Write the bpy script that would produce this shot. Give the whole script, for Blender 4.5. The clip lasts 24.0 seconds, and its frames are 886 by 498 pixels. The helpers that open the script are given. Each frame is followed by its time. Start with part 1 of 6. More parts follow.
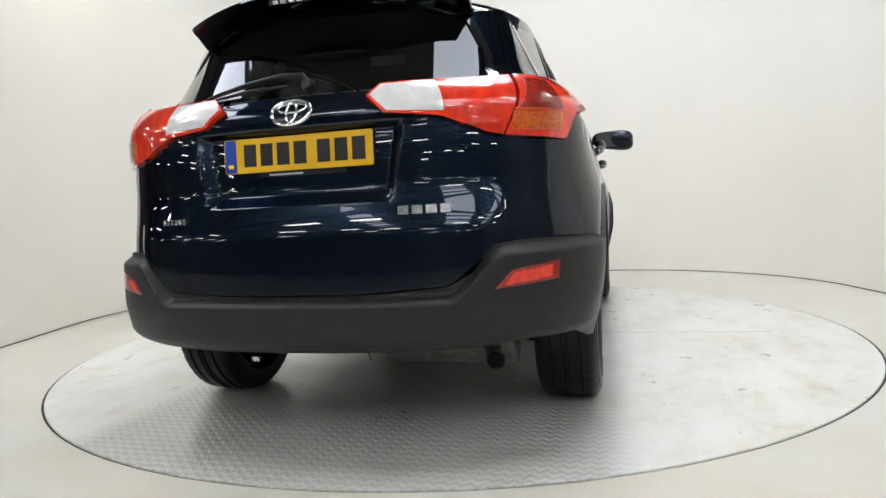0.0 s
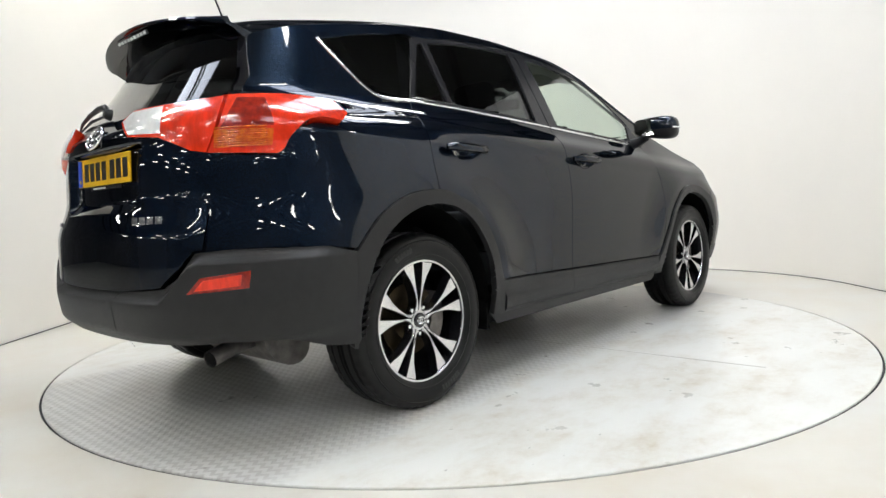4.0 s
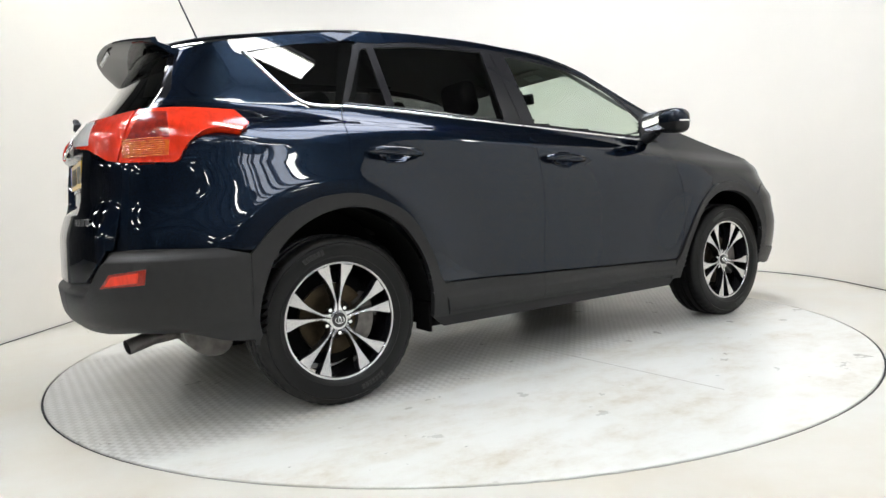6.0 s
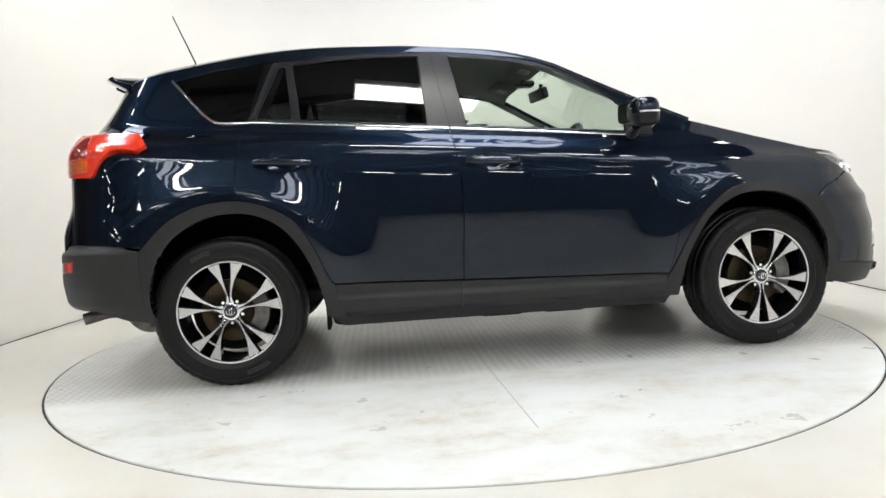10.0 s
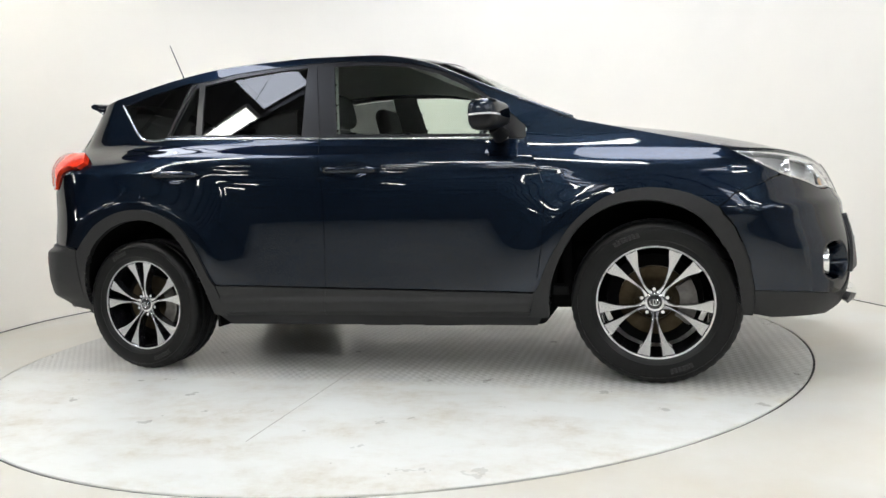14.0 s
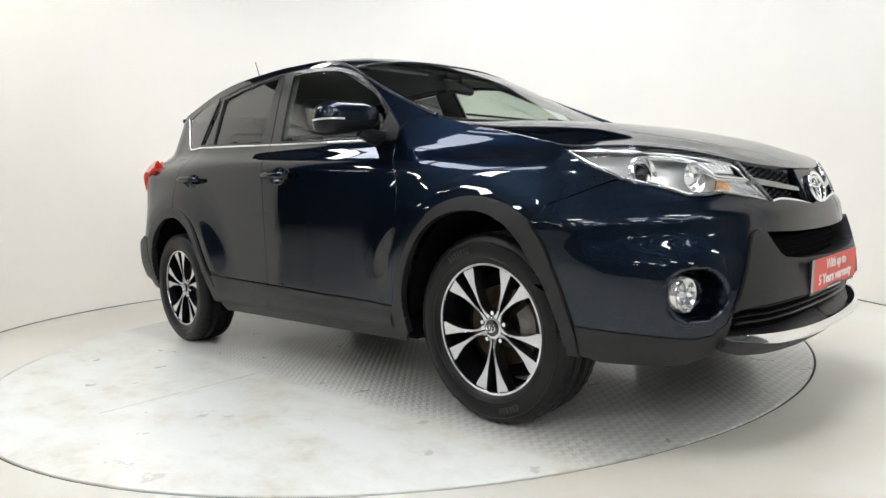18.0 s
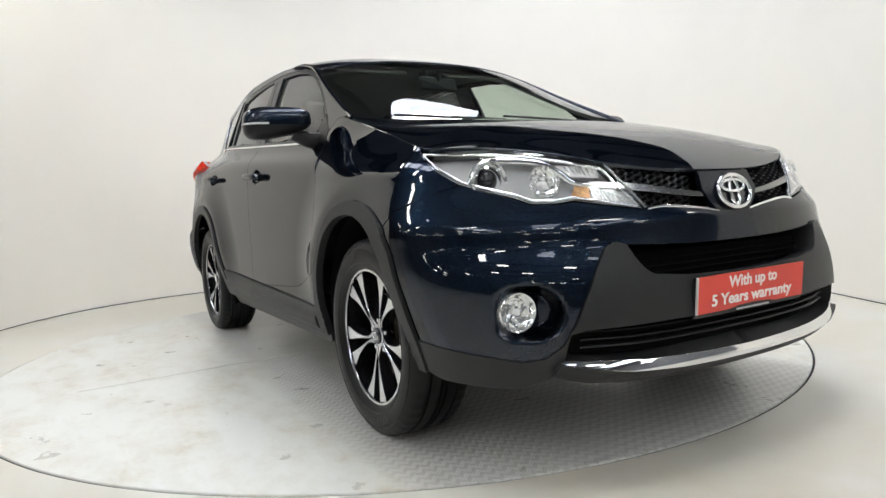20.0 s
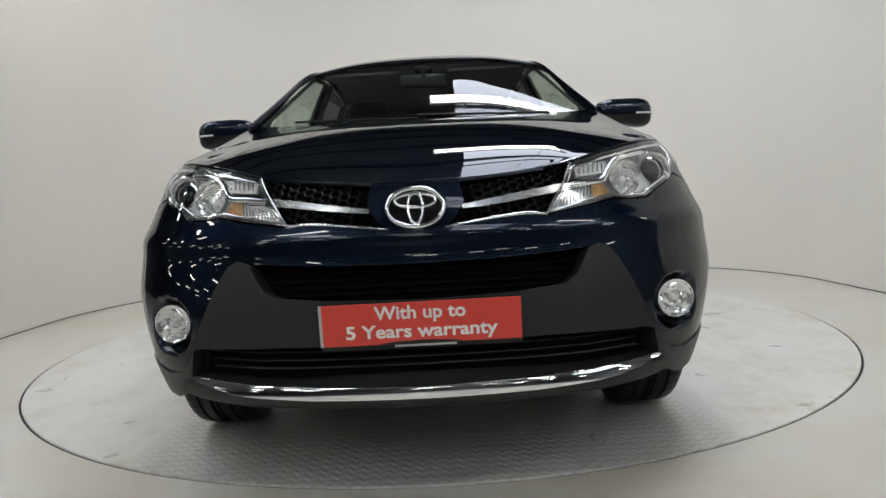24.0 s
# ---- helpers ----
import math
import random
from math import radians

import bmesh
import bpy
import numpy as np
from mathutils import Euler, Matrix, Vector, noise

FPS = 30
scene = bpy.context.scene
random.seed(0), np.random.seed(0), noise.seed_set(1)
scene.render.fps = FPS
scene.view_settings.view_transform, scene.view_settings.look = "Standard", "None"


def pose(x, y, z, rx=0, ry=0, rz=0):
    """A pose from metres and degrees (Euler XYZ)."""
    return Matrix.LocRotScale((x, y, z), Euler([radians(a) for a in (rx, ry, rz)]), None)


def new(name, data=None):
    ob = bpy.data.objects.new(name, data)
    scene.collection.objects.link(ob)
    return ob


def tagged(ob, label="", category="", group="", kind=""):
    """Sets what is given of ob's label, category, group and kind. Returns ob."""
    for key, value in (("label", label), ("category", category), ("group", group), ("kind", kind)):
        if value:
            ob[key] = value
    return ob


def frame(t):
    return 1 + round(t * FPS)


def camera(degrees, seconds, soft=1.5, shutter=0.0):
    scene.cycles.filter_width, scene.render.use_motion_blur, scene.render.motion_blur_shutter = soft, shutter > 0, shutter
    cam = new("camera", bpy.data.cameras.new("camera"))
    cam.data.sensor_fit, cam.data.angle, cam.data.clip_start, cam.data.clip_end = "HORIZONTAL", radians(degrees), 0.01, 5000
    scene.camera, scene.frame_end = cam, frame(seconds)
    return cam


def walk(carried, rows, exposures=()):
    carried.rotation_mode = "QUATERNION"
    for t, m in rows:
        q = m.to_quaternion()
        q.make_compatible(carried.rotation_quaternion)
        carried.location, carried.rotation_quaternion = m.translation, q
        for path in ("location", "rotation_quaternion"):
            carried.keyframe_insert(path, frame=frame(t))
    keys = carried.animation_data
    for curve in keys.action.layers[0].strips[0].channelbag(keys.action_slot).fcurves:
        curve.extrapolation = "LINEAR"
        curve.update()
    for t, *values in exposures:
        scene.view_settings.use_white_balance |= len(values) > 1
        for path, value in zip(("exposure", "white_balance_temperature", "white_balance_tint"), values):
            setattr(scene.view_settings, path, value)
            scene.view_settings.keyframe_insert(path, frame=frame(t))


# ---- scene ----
cam = camera(68.1, 24.0, soft=1.5)
EYE = (0.0, -4.057, 0.8284)


def eye_pose(pan, pitch):
    return pose(*EYE, 90 + pitch, 0, pan) @ pose(0, 0, 0, 0, 0, -3.06)


PAN = [(0.0, 0.89, -4.09), (1.0, 0.78, -4.14), (2.0, 0.66, -4.10), (3.5, 0.69, -4.21), (5.0, 0.85, -4.37), (6.0, 0.86, -4.36), (7.0, 0.88, -4.34), (8.0, 1.09, -4.40),
       (9.0, 1.00, -4.34), (9.6, 1.08, -4.34), (10.0, 0.91, -4.31), (10.5, -0.37, -4.23), (11.0, -2.08, -4.15), (11.4, -2.13, -4.13), (12.5, -2.20, -4.14), (13.2, -2.45, -4.14),
       (13.5, -2.92, -4.15), (14.0, -3.78, -4.14), (14.4, -3.88, -4.14), (15.0, -3.78, -4.15), (16.0, -3.56, -4.19), (17.0, -3.67, -4.17), (18.5, -3.72, -4.23), (20.0, -3.76, -4.33),
       (20.5, -3.71, -4.38), (21.0, -2.80, -4.40), (21.5, -0.83, -4.40), (22.0, -0.50, -4.38), (23.0, -0.53, -4.40), (24.0, -0.56, -4.49)]
EXPOSURE = [(0.0, -0.03), (2.5, 0.05), (5.0, 0.23), (11.0, 0.28), (15.0, 0.18), (17.0, 0.23), (20.0, 0.05), (21.0, -0.20), (22.5, -0.52), (24.0, -0.58)]
walk(cam, [(t, eye_pose(a, b)) for t, a, b in PAN], EXPOSURE)

# ---- daylight through the rooflights, and the strip lamps of the hall ----
world = bpy.data.worlds.new("sky")
scene.world = world
world.use_nodes = True
wn = world.node_tree
sky = wn.nodes.new("ShaderNodeTexSky")
sky.sky_type, sky.sun_disc, sky.sun_elevation, sky.sun_rotation = "NISHITA", False, radians(38), radians(200)
wn.links.new(sky.outputs[0], wn.nodes["Background"].inputs[0])
wn.nodes["Background"].inputs[1].default_value = 0.10


def area_lamp(name, x, y, z, wx, wy, power, colour, turn=(0, 0, 0)):
    data = bpy.data.lights.new(name, "AREA")
    data.shape, data.size, data.size_y, data.energy, data.color = "RECTANGLE", wx, wy, power, colour
    ob = new(name, data)
    ob.matrix_world = pose(x, y, z, *turn)
    return ob


HALL_TOP = 5.6
ROOFLIGHTS = [(x, y, w, 1.50) for x, w in ((-4.1, 1.15), (1.30, 1.8), (6.8, 1.7)) for y in (-11.4, -9.6, -7.8, -1.55, 0.05, 1.65) if x < 5 or y < -5]
for x, y, a, b in ROOFLIGHTS:
    area_lamp("rooflight_daylight", x, y, HALL_TOP - 0.02, a, b, (28 if y > -5 else 20) * a * b, (0.815, 0.87, 1.0))

# ---- materials ----
def mat(name, colour=(0.5, 0.5, 0.5), rough=0.5, metal=0.0, vary=0.0, scale=8.0, bump=0.0, bump_scale=200.0, coat=0.0, coat_rough=0.03,
        glow=None, power=0.0, second=None, stretch=(1, 1, 1), rough_vary=0.0, specular=0.5):
    m = bpy.data.materials.new(name)
    m.use_nodes = True
    nt = m.node_tree
    b = nt.nodes["Principled BSDF"]
    b.inputs["Base Color"].default_value = (*colour, 1)
    b.inputs["Roughness"].default_value = rough
    b.inputs["Metallic"].default_value = metal
    b.inputs["Coat Weight"].default_value = coat
    b.inputs["Coat Roughness"].default_value = coat_rough
    b.inputs["Specular IOR Level"].default_value = specular
    if glow:
        b.inputs["Emission Color"].default_value = (*glow, 1)
        b.inputs["Emission Strength"].default_value = power
    if vary or bump or second or rough_vary:
        tc = nt.nodes.new("ShaderNodeTexCoord")
        mp = nt.nodes.new("ShaderNodeMapping")
        mp.inputs["Scale"].default_value = stretch
        nt.links.new(tc.outputs["Object"], mp.inputs[0])
    if vary or second or rough_vary:
        no = nt.nodes.new("ShaderNodeTexNoise")
        no.inputs["Scale"].default_value, no.inputs["Detail"].default_value, no.inputs["Roughness"].default_value = scale, 6, 0.6
        nt.links.new(mp.outputs[0], no.inputs[0])
        if vary or second:
            ramp = nt.nodes.new("ShaderNodeValToRGB")
            lo = second or tuple(c * (1 - vary) for c in colour)
            hi = colour if second else tuple(min(1, c * (1 + vary)) for c in colour)
            ramp.color_ramp.elements[0].position, ramp.color_ramp.elements[1].position = 0.32, 0.68
            ramp.color_ramp.elements[0].color, ramp.color_ramp.elements[1].color = (*lo, 1), (*hi, 1)
            nt.links.new(no.outputs["Fac"], ramp.inputs[0])
            nt.links.new(ramp.outputs[0], b.inputs["Base Color"])
        if rough_vary:
            mr = nt.nodes.new("ShaderNodeMapRange")
            mr.inputs["To Min"].default_value, mr.inputs["To Max"].default_value = max(0.02, rough - rough_vary), rough + rough_vary
            nt.links.new(no.outputs["Fac"], mr.inputs[0])
            nt.links.new(mr.outputs[0], b.inputs["Roughness"])
    if bump:
        nb = nt.nodes.new("ShaderNodeTexNoise")
        nb.inputs["Scale"].default_value, nb.inputs["Detail"].default_value = bump_scale, 3
        nt.links.new(mp.outputs[0], nb.inputs[0])
        bp = nt.nodes.new("ShaderNodeBump")
        bp.inputs["Strength"].default_value, bp.inputs["Distance"].default_value = bump, 0.002
        nt.links.new(nb.outputs["Fac"], bp.inputs["Height"])
        nt.links.new(bp.outputs[0], b.inputs["Normal"])
    return m


def glass(name, tint, gloss=(1, 1, 1), ior=1.5, sheen=1.05):
    """Thin glass: light goes straight through, tinted, under a mirror gloss."""
    m = bpy.data.materials.new(name)
    m.use_nodes = True
    nt = m.node_tree
    nt.nodes.remove(nt.nodes["Principled BSDF"])
    out = nt.nodes["Material Output"]
    mix, tr, gl, lw, pw, ma = (nt.nodes.new(k) for k in ("ShaderNodeMixShader", "ShaderNodeBsdfTransparent", "ShaderNodeBsdfGlossy", "ShaderNodeLayerWeight", "ShaderNodeMath", "ShaderNodeMath"))
    tr.inputs[0].default_value = (*tint, 1)
    gl.inputs[0].default_value = (*gloss, 1)
    gl.inputs["Roughness"].default_value = 0.01
    lw.inputs["Blend"].default_value = 0.5
    base = ((ior - 1) / (ior + 1)) ** 2 * sheen
    pw.operation, ma.operation = "POWER", "MULTIPLY_ADD"
    pw.inputs[1].default_value = 5.0
    ma.inputs[1].default_value, ma.inputs[2].default_value = 1 - base, base
    nt.links.new(lw.outputs["Facing"], pw.inputs[0])
    nt.links.new(pw.outputs[0], ma.inputs[0])
    nt.links.new(ma.outputs[0], mix.inputs[0])
    nt.links.new(tr.outputs[0], mix.inputs[1])
    nt.links.new(gl.outputs[0], mix.inputs[2])
    nt.links.new(mix.outputs[0], out.inputs[0])
    return m


def paint_metallic(name, colour, flake):
    """Metallic base under clear lacquer, with fine flakes and a faint orange peel."""
    m = mat(name, colour, 0.33, 0.93, coat=0.88, coat_rough=0.008, specular=0.0)
    nt = m.node_tree
    b = nt.nodes["Principled BSDF"]
    b.inputs["Specular Tint"].default_value = (0.04, 0.06, 0.10, 1)
    tc = nt.nodes.new("ShaderNodeTexCoord")
    vo = nt.nodes.new("ShaderNodeTexVoronoi")
    vo.inputs["Scale"].default_value = 900
    nt.links.new(tc.outputs["Object"], vo.inputs[0])
    ramp = nt.nodes.new("ShaderNodeValToRGB")
    ramp.color_ramp.elements[0].color, ramp.color_ramp.elements[1].color = (*colour, 1), (*flake, 1)
    ramp.color_ramp.elements[0].position, ramp.color_ramp.elements[1].position = 0.45, 1.0
    nt.links.new(vo.outputs["Color"], ramp.inputs[0])
    nt.links.new(ramp.outputs[0], b.inputs["Base Color"])
    nz = nt.nodes.new("ShaderNodeTexNoise")
    nz.inputs["Scale"].default_value = 260
    nt.links.new(tc.outputs["Object"], nz.inputs[0])
    bp = nt.nodes.new("ShaderNodeBump")
    bp.inputs["Strength"].default_value, bp.inputs["Distance"].default_value = 0.010, 0.0006
    nt.links.new(nz.outputs["Fac"], bp.inputs["Height"])
    nt.links.new(bp.outputs[0], b.inputs["Coat Normal"])
    return m


PAINT = paint_metallic("dark_blue_metallic_paint", (0.0054, 0.0094, 0.0175), (0.0165, 0.0290, 0.0520))
CLAD = mat("dark_grey_grained_plastic", (0.0190, 0.0190, 0.0195), 0.42, vary=0.10, scale=30, bump=0.25, bump_scale=900, specular=0.28)
BLACK = mat("black_plastic", (0.008, 0.008, 0.009), 0.34, bump=0.1, bump_scale=700, specular=0.3)
GLOSS_BLACK = mat("gloss_black", (0.006, 0.006, 0.008), 0.12, coat=0.6)
FRAME_BLACK = mat("satin_black_film", (0.014, 0.014, 0.016), 0.26, specular=0.30)
AMBER_CLEAR = mat("clear_amber_lamp", (0.74, 0.42, 0.20), 0.15, 0.2, coat=1.0, vary=0.35, scale=80)
# underseal, and the shade painted into openings such as grille, intakes and exhaust
VOID = mat("underseal_and_void_black", (0.006, 0.006, 0.006), 0.95, specular=0.05)
CHROME = mat("chrome", (0.86, 0.87, 0.88), 0.06, 1.0)
SATIN = mat("satin_silver", (0.26, 0.265, 0.27), 0.20, 1.0)
ALLOY = mat("machined_alloy", (0.74, 0.74, 0.75), 0.24, 1.0, bump=0.12, bump_scale=120, stretch=(1, 6, 1))
RIM_BLACK = mat("black_rim_paint", (0.010, 0.010, 0.012), 0.22, coat=0.8)
RUBBER = mat("tyre_rubber", (0.0045, 0.0045, 0.0045), 0.40, vary=0.25, scale=14, bump=0.15, bump_scale=300, rough_vary=0.12, specular=0.26)
SIDEWALL_PRINT = mat("raised_sidewall_rubber", (0.014, 0.014, 0.014), 0.35, vary=0.2, scale=60)
STEEL = mat("brake_steel", (0.062, 0.048, 0.030), 0.5, 1.0, vary=0.45, scale=9)
EXHAUST = mat("exhaust_steel", (0.16, 0.15, 0.14), 0.5, 0.8, vary=0.35, scale=18)
CLEAR = glass("clear_glass", (0.80, 0.86, 0.80))
SCREEN_GLASS = glass("windscreen_glass", (0.74, 0.81, 0.75), sheen=1.15)
TINTED = glass("privacy_glass", (0.115, 0.12, 0.12))
LENS = glass("clear_lens", (0.95, 0.96, 0.96), ior=1.4)
RED = mat("red_lamp_plastic", (0.76, 0.036, 0.010), 0.16, coat=1.0, vary=0.20, scale=34, bump=0.35, bump_scale=110, stretch=(1, 1, 0.35))
AMBER = mat("amber_lamp_plastic", (0.78, 0.170, 0.008), 0.12, coat=1.0, second=(0.62, 0.060, 0.008), scale=70, bump=0.3, bump_scale=140)
RED_DEEP = mat("deep_red_lamp_plastic", (0.36, 0.020, 0.008), 0.12, coat=1.0, second=(0.17, 0.012, 0.007), scale=45, bump=0.3, bump_scale=140)
LAMP_WHITE = mat("clear_lamp_plastic", (0.86, 0.86, 0.85), 0.14, 0.20, coat=1.0, vary=0.12, scale=16, bump=0.12, bump_scale=60)
FACETS = mat("faceted_reflector", (0.92, 0.92, 0.91), 0.12, 0.80, coat=0.6)
FROSTED = mat("fog_lamp_reflector", (0.82, 0.82, 0.80), 0.30, 0.35, coat=0.8)
REFLECTOR = mat("lamp_reflector", (0.88, 0.88, 0.88), 0.08, 1.0)
YELLOW = mat("yellow_reflective_plate", (0.80, 0.46, 0.01), 0.32, coat=0.4)
PLATE_BLUE = mat("blue_plate_band", (0.015, 0.06, 0.42), 0.35)
INK = mat("black_print", (0.012, 0.012, 0.012), 0.4)
SIGN_RED = mat("red_card", (0.66, 0.055, 0.035), 0.42, vary=0.05, scale=9)
SIGN_WHITE = mat("white_print", (0.80, 0.78, 0.76), 0.5)
SEAT = mat("dark_grey_seat_cloth", (0.030, 0.030, 0.032), 0.85, vary=0.2, scale=60, bump=0.3, bump_scale=500)
DASH = mat("black_dashboard_plastic", (0.022, 0.022, 0.023), 0.6, bump=0.2, bump_scale=600)
TRIM_GREY = mat("grey_interior_trim", (0.25, 0.25, 0.235), 0.75, vary=0.08, scale=20)
HEADLINER = mat("grey_headlining_cloth", (0.36, 0.36, 0.34), 0.95, vary=0.06, scale=120)
CARPET = mat("black_carpet", (0.015, 0.015, 0.015), 0.98)
STICKER = mat("pale_sticker_print", (0.45, 0.46, 0.45), 0.6)


def wall_paint():
    """White emulsion with faint scuffs and broad unevenness."""
    m = mat("white_wall_paint", (0.845, 0.812, 0.740), 0.62, vary=0.018, scale=0.9, bump=0.05, bump_scale=40)
    return m


def table_paint():
    """Pale grey floor paint, glossy and scuffed, worn and dusty; along the middle a plate with a raised tread."""
    m = mat("grey_tread_plate_paint", (0.56, 0.56, 0.535), 0.34)
    nt = m.node_tree
    b = nt.nodes["Principled BSDF"]
    tc = nt.nodes.new("ShaderNodeTexCoord")

    def noise_of(scale, detail=5, rough=0.6, stretch=(1, 1, 1)):
        n = nt.nodes.new("ShaderNodeTexNoise")
        n.inputs["Scale"].default_value, n.inputs["Detail"].default_value, n.inputs["Roughness"].default_value = scale, detail, rough
        mp = nt.nodes.new("ShaderNodeMapping")
        mp.inputs["Scale"].default_value = stretch
        nt.links.new(tc.outputs["Object"], mp.inputs[0])
        nt.links.new(mp.outputs[0], n.inputs[0])
        return n.outputs["Fac"]

    def ramp(src, a, b_, c0, c1):
        r = nt.nodes.new("ShaderNodeValToRGB")
        r.color_ramp.elements[0].position, r.color_ramp.elements[1].position = a, b_
        r.color_ramp.elements[0].color, r.color_ramp.elements[1].color = (*c0, 1), (*c1, 1)
        nt.links.new(src, r.inputs[0])
        return r.outputs[0]

    def calc(op, p, q):
        n = nt.nodes.new("ShaderNodeMath")
        n.operation = op
        for k, v in enumerate((p, q)):
            if isinstance(v, (int, float)):
                n.inputs[k].default_value = v
            else:
                nt.links.new(v, n.inputs[k])
        return n.outputs[0]

    def blend(fac, p, q):
        n = nt.nodes.new("ShaderNodeMix")
        n.data_type = "RGBA"
        for key, v in (("Factor", fac), ("A", p), ("B", q)):
            if isinstance(v, tuple):
                n.inputs[key].default_value = (*v, 1)
            else:
                nt.links.new(v, n.inputs[key])
        return n.outputs["Result"]

    k0, k1 = (0.0, 0.0, 0.0), (1.0, 1.0, 1.0)
    sep = nt.nodes.new("ShaderNodeSeparateXYZ")
    nt.links.new(tc.outputs["Object"], sep.inputs[0])
    across = calc("ABSOLUTE", sep.outputs["Y"], 0)
    wander = calc("MULTIPLY", calc("SUBTRACT", noise_of(2.2, 4), 0.5), 0.5)
    edge = calc("ADD", across, wander)
    plate = ramp(calc("SUBTRACT", 1.55, across), 0.50, 0.64, k0, k1)
    smooth_part = blend(ramp(noise_of(1.3), 0.3, 0.7, k0, k1), (0.700, 0.705, 0.662), (0.745, 0.745, 0.702))
    # the tread plate: worn, and darker still with the car's shade in its colour
    worn_shaded_part = blend(ramp(noise_of(3.0, 7, 0.7), 0.35, 0.65, k0, k1), (0.52, 0.52, 0.495), (0.62, 0.615, 0.585))
    base = blend(plate, smooth_part, worn_shaded_part)
    # ochre dust gathers beside the tread plate and in patches
    band = calc("MULTIPLY", ramp(edge, 0.86, 1.02, k0, k1), ramp(edge, 1.15, 1.75, k1, k0))
    patch_ = ramp(noise_of(1.9, 8, 0.68, (1.0, 1.9, 1)), 0.42, 0.64, k0, k1)
    fine = ramp(noise_of(9, 7, 0.72), 0.40, 0.72, (0.20, 0.20, 0.20), k1)
    dirt = calc("MULTIPLY", calc("MULTIPLY", calc("ADD", calc("MULTIPLY", band, 0.62), 0.13), patch_), fine)
    base = blend(dirt, base, (0.42, 0.335, 0.205))
    # small dark marks and chips
    chips = ramp(noise_of(31, 3, 0.5), 0.755, 0.775, k0, (0.7, 0.7, 0.7))
    base = blend(chips, base, (0.16, 0.145, 0.12))
    # tread: two crossed rows of short raised bars
    wave = []
    for turn in (0.0, math.pi / 2):
        mp = nt.nodes.new("ShaderNodeMapping")
        mp.inputs["Rotation"].default_value = (0, 0, turn + 0.785)
        nt.links.new(tc.outputs["Object"], mp.inputs[0])
        br = nt.nodes.new("ShaderNodeTexBrick")
        br.inputs["Scale"].default_value = 1.0
        br.inputs["Brick Width"].default_value, br.inputs["Row Height"].default_value = 0.060, 0.030
        br.inputs["Mortar Size"].default_value, br.inputs["Mortar Smooth"].default_value = 0.0095, 0.5
        nt.links.new(mp.outputs[0], br.inputs[0])
        wave.append(br.outputs["Fac"])
    low = calc("MULTIPLY", calc("MINIMUM", wave[0], wave[1]), plate)
    # shading between the bars is put into the colour too, stronger in patches
    base = blend(calc("MULTIPLY", low, ramp(noise_of(0.9, 3), 0.3, 0.7, (0.30, 0.30, 0.30), (0.65, 0.65, 0.65))), base, (0.36, 0.345, 0.315))
    nt.links.new(base, b.inputs["Base Color"])
    bp = nt.nodes.new("ShaderNodeBump")
    bp.invert = True
    bp.inputs["Strength"].default_value, bp.inputs["Distance"].default_value = 0.55, 0.0040
    nt.links.new(low, bp.inputs["Height"])
    nt.links.new(bp.outputs[0], b.inputs["Normal"])
    mr = nt.nodes.new("ShaderNodeMapRange")
    mr.inputs["To Min"].default_value, mr.inputs["To Max"].default_value = 0.20, 0.42
    nt.links.new(noise_of(5), mr.inputs[0])
    nt.links.new(mr.outputs[0], b.inputs["Roughness"])
    b.inputs["Coat Weight"].default_value, b.inputs["Coat Roughness"].default_value = 0.25, 0.16
    return m


def floor_paint():
    """Pale floor paint, stained ochre in soft drifts."""
    m = mat("pale_floor_paint", (0.630, 0.622, 0.572), 0.32, second=(0.565, 0.518, 0.430), scale=1.5, rough_vary=0.1, bump=0.06, bump_scale=60)
    return m


WALL = wall_paint()
TABLE = table_paint()
FLOOR = floor_paint()
HALL = mat("grey_hall_cladding", (0.17, 0.17, 0.178), 0.7, vary=0.2, scale=1.5)
ROOF = mat("grey_roof_sheet", (0.20, 0.20, 0.21), 0.7, vary=0.15, scale=1.2)
BEAM = mat("dark_steel_beam", (0.03, 0.03, 0.032), 0.5)
HALL_FLOOR = mat("grey_concrete", (0.45, 0.45, 0.43), 0.6, vary=0.15, scale=2)
TUBE = mat("lit_lamp_diffuser", (0.9, 0.9, 0.9), 0.4, glow=(0.965, 0.965, 0.915), power=36)
LAMP_BODY = mat("white_lamp_casing", (0.7, 0.7, 0.68), 0.5)
SEAM = mat("dark_joint", (0.02, 0.02, 0.02), 0.9)


